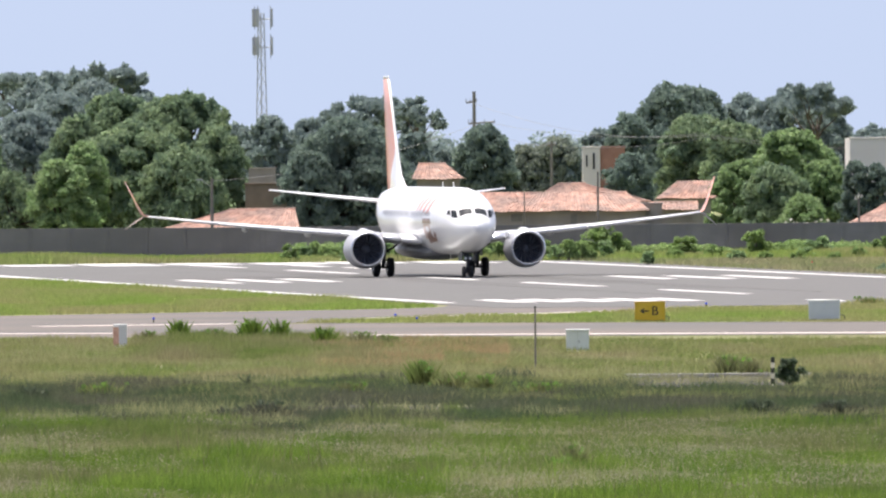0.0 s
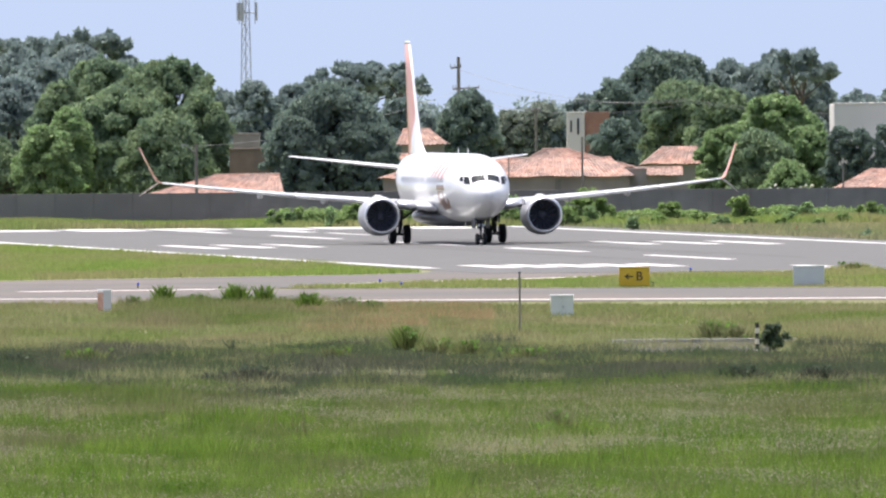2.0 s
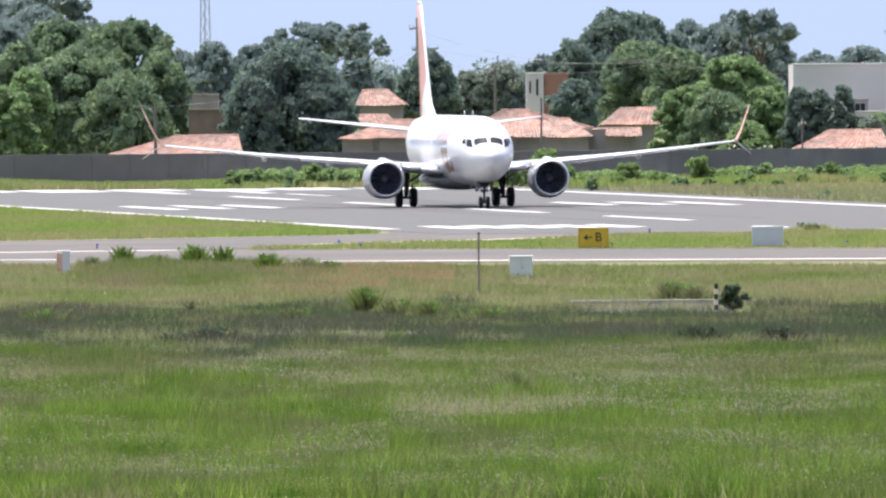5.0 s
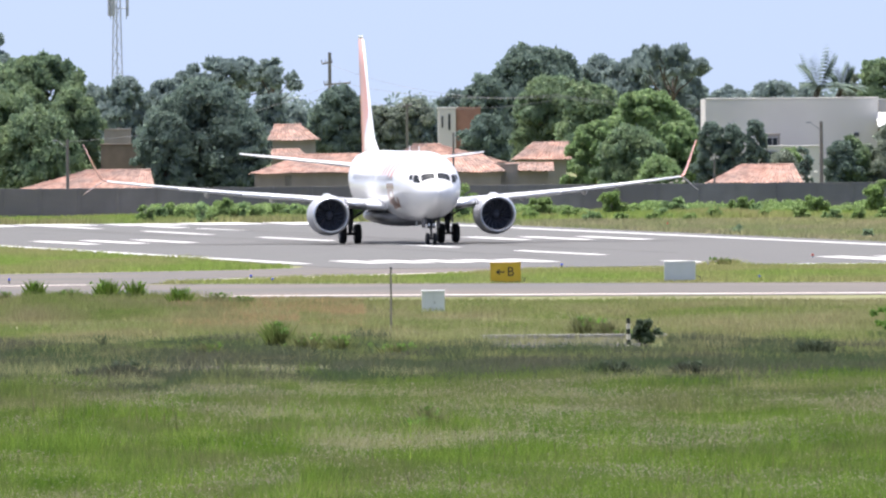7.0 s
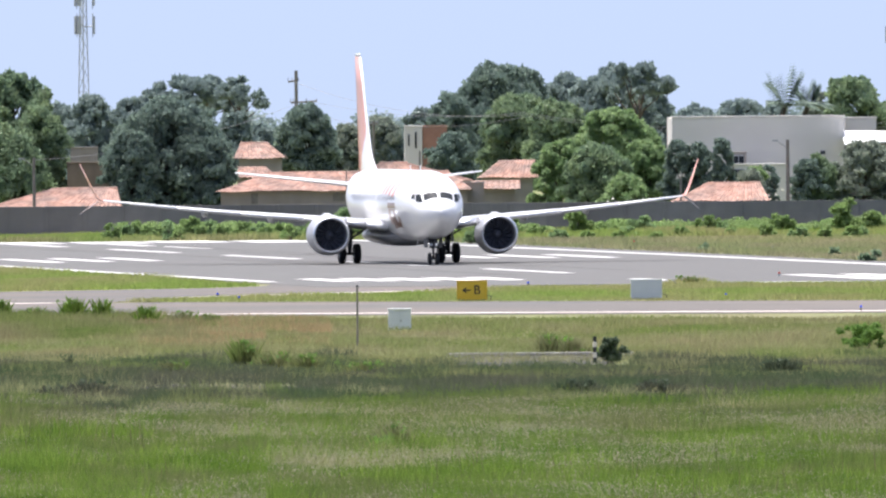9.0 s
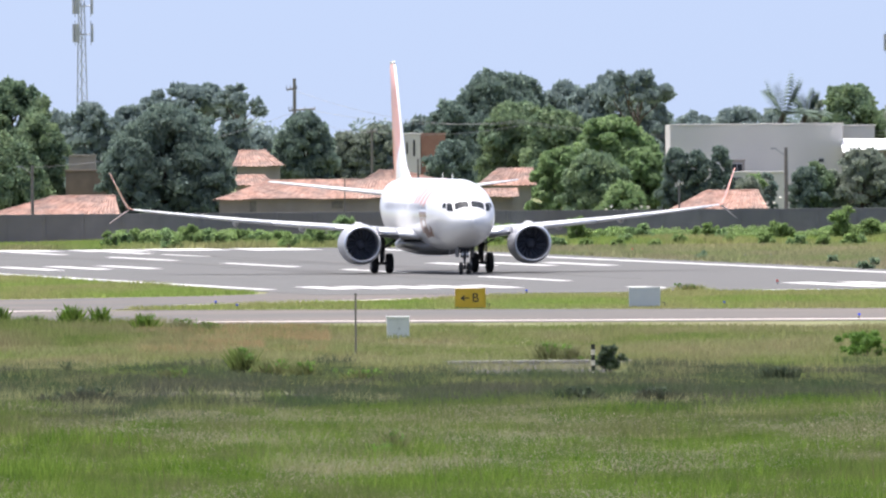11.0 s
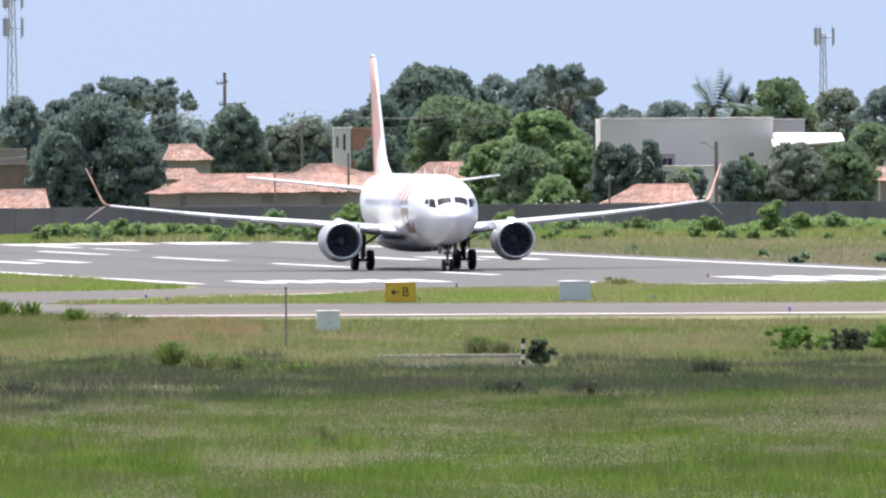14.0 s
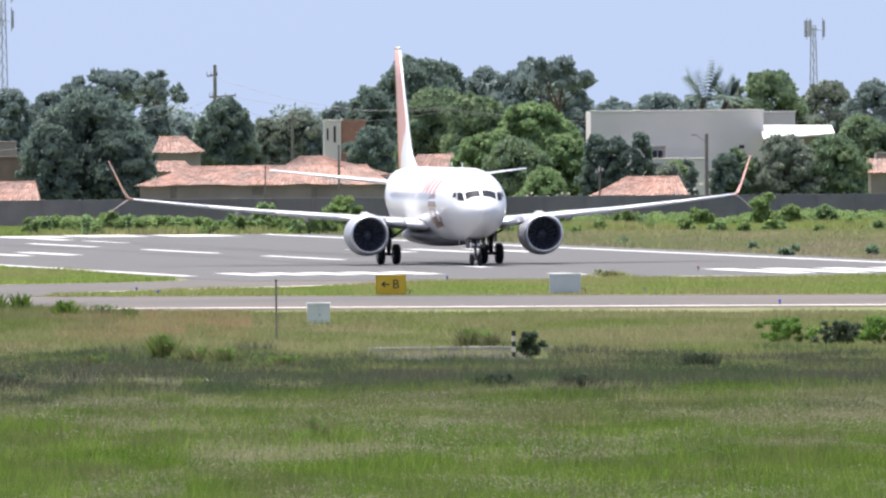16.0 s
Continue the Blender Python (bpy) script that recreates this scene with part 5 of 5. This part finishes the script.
cable(875, 219, 2010, 1245, 236, 1930, 0.6)
cable(835, 182, 2010, 1245, 240, 1930, 1.0)
cable(839, 220, 2010, 976, 258, 1930, 0.4)
cable(976, 258, 1930, 1245, 244, 1930, 0.4)
cable(1245, 238, 1930, 2100, 225, 1900, 1.4)
cable(1245, 242, 1930, 2100, 233, 1900, 1.4)
cable(839, 221, 2010, 375, 320, 1790, 0.8)

# ---------------------------------------------------------------- signs and small things by the taxiways
def text_mesh(body, size, depth=0.01):
    cu = bpy.data.curves.new("text", 'FONT')
    cu.body, cu.size, cu.extrude = body, size, depth
    cu.align_x, cu.align_y = 'CENTER', 'CENTER'
    tmp = new("text_tmp", cu)
    me = bpy.data.meshes.new_from_object(tmp.evaluated_get(bpy.context.evaluated_depsgraph_get()))
    bpy.data.objects.remove(tmp)
    return me


p = ground_at(1150.5, 571)
sign = thing("taxiway_sign", "yellow taxiway sign with black arrow and letter B on short legs", "sign", Matrix.Translation(p))
bm = box(bmesh.new(), (-0.70, -0.12, 0.10), (0.70, 0.12, 1.0), 0.025)
body = part("sign_box", bm, M_SIGN_Y, sign, "yellow sign box")
bm = bmesh.new()
for lo, hi in (((-0.72, -0.14, 0.98), (0.72, 0.14, 1.02)), ((-0.73, -0.14, 0.08), (-0.695, 0.14, 1.02)), ((0.695, -0.14, 0.08), (0.73, 0.14, 1.02)), ((-0.72, -0.14, 0.07), (0.72, 0.14, 0.11))):
    box(bm, lo, hi)
part("frame", bm, M_SIGN_Y, sign)
for x in (-0.5, 0.5):
    part("leg", rod(bmesh.new(), (x, 0, -0.02), (x, 0, 0.1), 0.04, 0.04, 8), M_STEEL, sign)
me = text_mesh("B", 0.62)
me.materials.clear()
me.materials.append(M_BLACK)
letter = new("letter", me)
letter.parent = sign
letter.matrix_basis = pose(0.24, -0.132, 0.55, 90, 0, 0)
bm = bmesh.new()
box(bm, (-0.42, -0.135, 0.525), (-0.05, -0.122, 0.585))
vs = [bm.verts.new(c) for c in ((-0.48, -0.134, 0.555), (-0.30, -0.134, 0.69), (-0.25, -0.134, 0.65), (-0.37, -0.134, 0.555), (-0.25, -0.134, 0.46), (-0.30, -0.134, 0.42))]
bm.faces.new((vs[0], vs[1], vs[2], vs[3]))
bm.faces.new((vs[0], vs[3], vs[4], vs[5]))
part("arrow", bm, M_BLACK, sign, "black arrow")
bm = bmesh.new()
limb(bm, (0.85, 0, -0.02), (0.95, 0, 0.25), 0.02, 0.02, np.random.default_rng(1))
limb(bm, (0.95, 0, 0.25), (0.73, 0, 0.3), 0.02, 0.02, np.random.default_rng(2))
part("conduit", bm, M_BLACK, sign, "black cable conduit")

p = ground_at(1459, 569)
panel = thing("taxiway_sign", "grey-white back of a taxiway sign in the grass", "sign", Matrix.Translation(p))
part("sign_box", box(bmesh.new(), (-0.75, -0.13, 0.08), (0.75, 0.13, 1.0), 0.025), M_PANEL, panel)
part("frame", box(bmesh.new(), (-0.77, -0.15, 0.98), (0.77, 0.15, 1.03), 0.01), M_BOX, panel)
for x in (-0.5, 0.5):
    part("leg", rod(bmesh.new(), (x, 0, -0.02), (x, 0, 0.1), 0.04, 0.04, 8), M_STEEL, panel)
bm = bmesh.new()
limb(bm, (0.95, 0, -0.02), (0.98, 0, 0.25), 0.02, 0.02, np.random.default_rng(3))
limb(bm, (0.98, 0, 0.25), (0.76, 0, 0.32), 0.02, 0.02, np.random.default_rng(4))
part("conduit", bm, M_BLACK, panel, "black cable conduit")

p = ground_at(1022.5, 621.5)
cab = thing("equipment_cabinet", "pale grey equipment cabinet with a lid in the grass", "cabinet", Matrix.Translation(p))
part("body", box(bmesh.new(), (-0.49, -0.3, 0.0), (0.49, 0.3, 0.88), 0.02), M_BOX, cab)
part("lid", box(bmesh.new(), (-0.52, -0.34, 0.883), (0.52, 0.34, 0.94), 0.02), M_BOX, cab)
part("door_seam", box(bmesh.new(), (-0.004, -0.305, 0.05), (0.004, -0.298, 0.84)), M_STEEL, cab)
part("latch", box(bmesh.new(), (0.03, -0.32, 0.36), (0.09, -0.30, 0.46), 0.005), M_STEEL, cab)

p = ground_at(213, 616)
mark = thing("marker_post", "square concrete marker post, one face white, one rusty", "marker", Matrix.Translation(p) @ pose(0, 0, 0, 0, 0, 38))
part("post", box(bmesh.new(), (-0.22, -0.22, -0.02), (0.22, 0.22, 1.05), 0.02), M_BOX, mark)
part("rusty_face", box(bmesh.new(), (-0.235, -0.2, 0.1), (-0.222, 0.2, 0.92)), mat("rust_stain", (0.36, 0.20, 0.16), 0.9, col2=(0.5, 0.34, 0.28), scale=4.0), mark, "rusty brown face")

p = ground_at(948, 652)
wand = thing("thin_pole", "thin dark metal pole standing in the grass", "pole", Matrix.Translation(p))
top = (652 - 545) / FOCUS * p.y
part("shaft", rod(bmesh.new(), (0, 0, -0.02), (0, 0, top), 0.045, 0.038, 8), M_TIMBER, wand)
part("cap", rod(bmesh.new(), (0, 0, top), (0, 0, top + 0.07), 0.06, 0.05, 8), M_STRUT, wand)

p = ground_at(1368, 688)
banded = thing("marker_post", "slim marker post in black and pale bands", "marker", Matrix.Translation(p))
for i in range(6):
    z0 = -0.02 + i * 0.2
    part("band", rod(bmesh.new(), (0, 0, z0), (0, 0, z0 + 0.2), 0.075, 0.075, 12), M_BLACK if i % 2 else M_LINE_WARM, banded)

# blue taxiway lights and red end lights
for u, v in ((1839, 588), (700, 565.5), (1600, 566), (272, 572), (738, 571), (1250, 545)):
    p = ground_at(u, v)
    li = thing("taxiway_light", "small blue taxiway edge light on a stem", "runway light", Matrix.Translation(p), "taxiway lights")
    part("stem", rod(bmesh.new(), (0, 0, 0.0), (0, 0, 0.18), 0.03, 0.03, 8), M_BLACK, li)
    part("lens", rod(bmesh.new(), (0, 0, 0.18), (0, 0, 0.28), 0.06, 0.045, 10), M_BLUE, li, "blue glass lens")
for u, v in ((1694, 527), (1437, 470)):
    p = ground_at(u, v)
    li = thing("runway_light", "small red runway end light", "runway light", Matrix.Translation(p))
    part("stem", rod(bmesh.new(), (0, 0, 0.0), (0, 0, 0.16), 0.04, 0.04, 8), M_STEEL, li)
    part("lens", rod(bmesh.new(), (0, 0, 0.16), (0, 0, 0.27), 0.06, 0.045, 10), M_RED, li, "red glass lens")

# concrete culvert edge and gravel in the grass
p, q = ground_at(1105, 672), ground_at(1440, 672)
culvert = thing("culvert", "low pale concrete culvert edge with gravel beside it", "culvert", Matrix.Translation((p.x, p.y, 0)), kind="structure")
part("edge_beam", box(bmesh.new(), (0, -0.15, -0.02), (q.x - p.x, 0.15, 0.22), 0.02), M_CONC, culvert)
a, b = ground_at(1125, 688), ground_at(1410, 688)
part("gravel_bed", box(bmesh.new(), (a.x - p.x, a.y - p.y, 0.0), (b.x - p.x, -0.16, 0.05), 0.02), M_GRAVEL, culvert)


# plants in the meadow
def bushlet(name, label, u, v, wide, high, leaf, leaves, size, clumps, seed, category="plant"):
    rng = np.random.default_rng(seed)
    p = ground_at(u, v)
    ob = thing(name, label, category, Matrix.Translation(p))
    k = p.y / FOCUS
    W, Hh = wide * k, high * k
    t = rng.uniform(0.2, 1, clumps)
    cen = np.stack((rng.normal(0, 0.5, clumps) * W * np.sqrt(1.15 - t * 0.6), rng.normal(0, 0.4, clumps) * W, t * Hh * 0.85), 1)
    v_, f = leaf_cloud(rng, cen, rng.uniform(0.10, 0.2, clumps) * Hh, leaves, size)
    v_[:, 2] = np.maximum(v_[:, 2], 0.02)
    c = new("foliage", raw_mesh("foliage", v_, f, M_LEAF[leaf]))
    c.parent = ob
    bm = bmesh.new()
    for i in range(min(6, clumps)):
        limb(bm, (0, 0, -0.02), cen[i], 0.03, 0.01, rng)
    part("stem", bm, M_BARK, ob)
    return ob


bushlet("shrub", "small dark green shrub beside a banded post", 1397, 686, 25, 54, "shade", 1500, 0.06, 34, 1)
bushlet("shrub", "leafy green shrub in the meadow", 1850, 660, 58, 54, "lush", 5200, 0.045, 70, 2)
bushlet("shrub", "dark green shrub among lighter ones in the meadow", 1950, 662, 40, 50, "shade", 3600, 0.045, 54, 3)
bushlet("shrub", "leafy green shrub in the meadow", 2015, 664, 46, 58, "lush", 2800, 0.05, 40, 4)


def tuft(label, u, v, wide, high, kind, count, seed):
    """A bunch of upright blades and thin stalks growing from one foot."""
    rng = np.random.default_rng(200 + seed)
    p = ground_at(u, v)
    k = p.y / FOCUS
    W, Hh = wide * k, high * k
    n = count
    x, y = rng.normal(0, 0.45, n) * W, rng.normal(0, 0.6, n) * W
    h = Hh * rng.uniform(0.2, 1.0, n) ** 1.3 * np.exp(-(x / (1.3 * W)) ** 2)
    w = rng.uniform(0.012, 0.03, n)
    lx = x * 0.35 + rng.normal(0, 0.22, n) * h
    v_ = np.empty((n, 4, 3))
    v_[:, 0] = np.stack((x - w, y, np.full(n, -0.01)), 1)
    v_[:, 1] = np.stack((x + w, y, np.full(n, -0.01)), 1)
    v_[:, 2] = np.stack((x + lx * 0.4 + w, y, h * 0.6), 1)
    v_[:, 3] = np.stack((x + lx, y + rng.normal(0, 0.1, n), h), 1)
    f = np.arange(n * 4).reshape(n, 4)[:, [0, 1, 3, 2]]
    rng2 = np.random.default_rng(300 + seed)
    m = max(4, int(wide * 0.7))
    cen = np.stack((rng2.normal(0, 0.4, m) * W, rng2.normal(0, 0.4, m) * W, rng2.uniform(0.15, 0.75, m) * Hh), 1)
    lv, lf = leaf_cloud(rng2, cen, np.full(m, 0.11 * Hh + 0.05), count // 3, 0.05)
    lv[:, 2] = np.maximum(lv[:, 2], 0.01)
    me = raw_mesh("grass_tuft", np.concatenate((v_.reshape(-1, 3), lv)), np.concatenate((f, lf + n * 4)), M_GRASS[kind])
    me.materials.append(M_LEAF["lush" if kind != "weed" else "shade"])
    me.polygons.foreach_set("material_index", np.concatenate((np.zeros(n, np.int32), np.ones(len(lf), np.int32))))
    ob = new("grass_tuft", me)
    ob.location = p
    return tagged(ob, label, "grass tuft", kind="stuff")


W_EDGE, W_FIELD = "tall rough grass tuft at the taxiway edge", "green weed tuft standing out of the meadow"
for i, (u, v, w, hh, k, n) in enumerate(((318, 604, 13, 44, "lime", 420), (446, 604, 20, 48, "lime", 520), (495, 604, 15, 44, "lime", 420), (575, 612, 22, 40, "lime", 480), (380, 606, 26, 30, "mid", 500),
                                         (265, 606, 20, 26, "mid", 350), (640, 612, 26, 30, "dry", 450), (690, 614, 24, 26, "dry", 400), (750, 690, 20, 62, "mid", 420), (800, 692, 40, 40, "mid", 420),
                                         (860, 694, 26, 36, "mid", 500), (475, 742, 50, 40, "weed", 420), (410, 744, 40, 30, "weed", 260), (1015, 838, 26, 66, "dry", 240), (1000, 842, 20, 50, "short", 220), (990, 846, 26, 44, "short", 240),
                                         (1540, 540, 34, 18, "short", 500), (1340, 742, 44, 40, "weed", 700), (1480, 738, 40, 36, "weed", 600), (440, 688, 5, 26, "weed", 60), (1290, 666, 30, 44, "dry", 600), (1330, 668, 24, 40, "dry", 450),
                                         (1700, 700, 40, 34, "weed", 600), (620, 700, 30, 30, "mid", 400), (960, 702, 40, 30, "mid", 500), (180, 706, 40, 34, "mid", 500), (60, 712, 40, 30, "weed", 500))):
    tuft(W_EDGE if i < 8 else W_FIELD, u, v, w, hh, k, n, i)
for i, (u, w, h) in enumerate(((922, 20, 52), (1060, 30, 60), (1085, 22, 46), (870, 18, 34), (1340, 24, 46), (1210, 24, 34), (1450, 26, 34), (1810, 22, 62), (1700, 22, 36), (1920, 24, 40), (1570, 20, 34), (1860, 18, 40))):
    bushlet("bush", "green bush at the foot of the perimeter wall", u, 457 - SKEW * (u - 784), w, h, "scrub" if i % 3 else "bright", 1500, 0.11, 30, 30 + i, "bush")
for i, (u, v, w, h) in enumerate(((1565, 484, 12, 13), (1790, 491, 10, 14), (1866, 497, 9, 16), (2005, 502, 20, 20), (1850, 500, 10, 12))):
    bushlet("weed_clump", "small dark green weed beside the runway", u, v, w, h, "mango", 300, 0.12, 10, 50 + i)

rng = np.random.default_rng(88)
for i in range(30):
    u = 520 + i * 19 + rng.uniform(-8, 8)
    bushlet("weed_clump", "small green bush in the rough grass below the wall", u, rng.uniform(457, 464) - SKEW * (u - 784), rng.uniform(11, 20), rng.uniform(18, 40), ("scrub", "bright", "scrub", "scrub")[i % 4], 800, 0.10, 20, 70 + i)
for i in range(20):
    u = 1120 + i * 46 + rng.uniform(-20, 20)
    bushlet("weed_clump", "small green bush in the rough grass below the wall", u, rng.uniform(457, 472) - SKEW * (u - 784), rng.uniform(10, 20), rng.uniform(14, 26), ("scrub", "bright", "scrub")[i % 3], 700, 0.10, 18, 110 + i)
# low scrub that hides the foot of the wall
n = 2800
px = rng.uniform(-45, 70, n)
py = rng.uniform(1766, 1785, n)
dense = soft_noise(px, py * 0.4, 4.0, 61)
keep = (px > -11 + 4 * rng.random(n)) & (dense + 0.25 * rng.random(n) + np.where(px > 10, 0.12, 0.0) > 0.5)
px, py, dense = px[keep], py[keep], dense[keep]
rad = rng.uniform(0.18, 0.5, len(px)) * (0.5 + dense)
v, f = leaf_cloud(rng, np.stack((px, py, rad * 0.7), 1), rad, 130000, 0.10, 0.9)
v[:, 2] = np.maximum(v[:, 2], 0.02)
tagged(new("wall_scrub", raw_mesh("wall_scrub", v, f, M_LEAF["scrub"])), "low leafy green scrub along the foot of the wall", "scrub", kind="stuff")
# ---------------------------------------------------------------- what moves
# seconds, across, away, heading off the line of sight
TAXI_RUN = [(0.0, -0.75, 1592.2, 8.15),
            (1.5, 0.70, 1580.4, 7.46),
            (3.0, 2.15, 1568.5, 6.71),
            (5.5, 4.44, 1548.8, 6.13),
            (7.0, 5.82, 1536.9, 6.52),
            (8.0, 6.77, 1529.0, 6.78),
            (9.0, 7.67, 1521.1, 6.89),
            (11.5, 10.02, 1501.4, 6.35),
            (12.5, 10.92, 1493.5, 6.36),
            (14.5, 12.72, 1477.7, 6.53),
            (16.0, 14.13, 1465.8, 6.62)]
RUN_SPEED = 7.96


def motions():
    walk(airliner, [(t, pose(x, y, 0.031, 0, 0, h)) for t, x, y, h in TAXI_RUN])
    ticks = [k / 15 for k in range(241)]
    for ob in airliner.children_recursive:
        kind = ob.name.split(".")[0]
        if kind in ("main_wheel", "nose_wheel", "fan"):
            x, y, z = ob.location
            if kind == "fan":
                walk(ob, [(t, Matrix.Translation((x, y, z)) @ Matrix.Rotation(radians(78.0 * t * 15), 4, 'Y')) for t in ticks])
            else:
                r = 0.565 if kind == "main_wheel" else 0.345
                walk(ob, [(t, Matrix.Translation((x, y, z)) @ Matrix.Rotation(RUN_SPEED * t / r, 4, 'X')) for t in ticks])


motions()
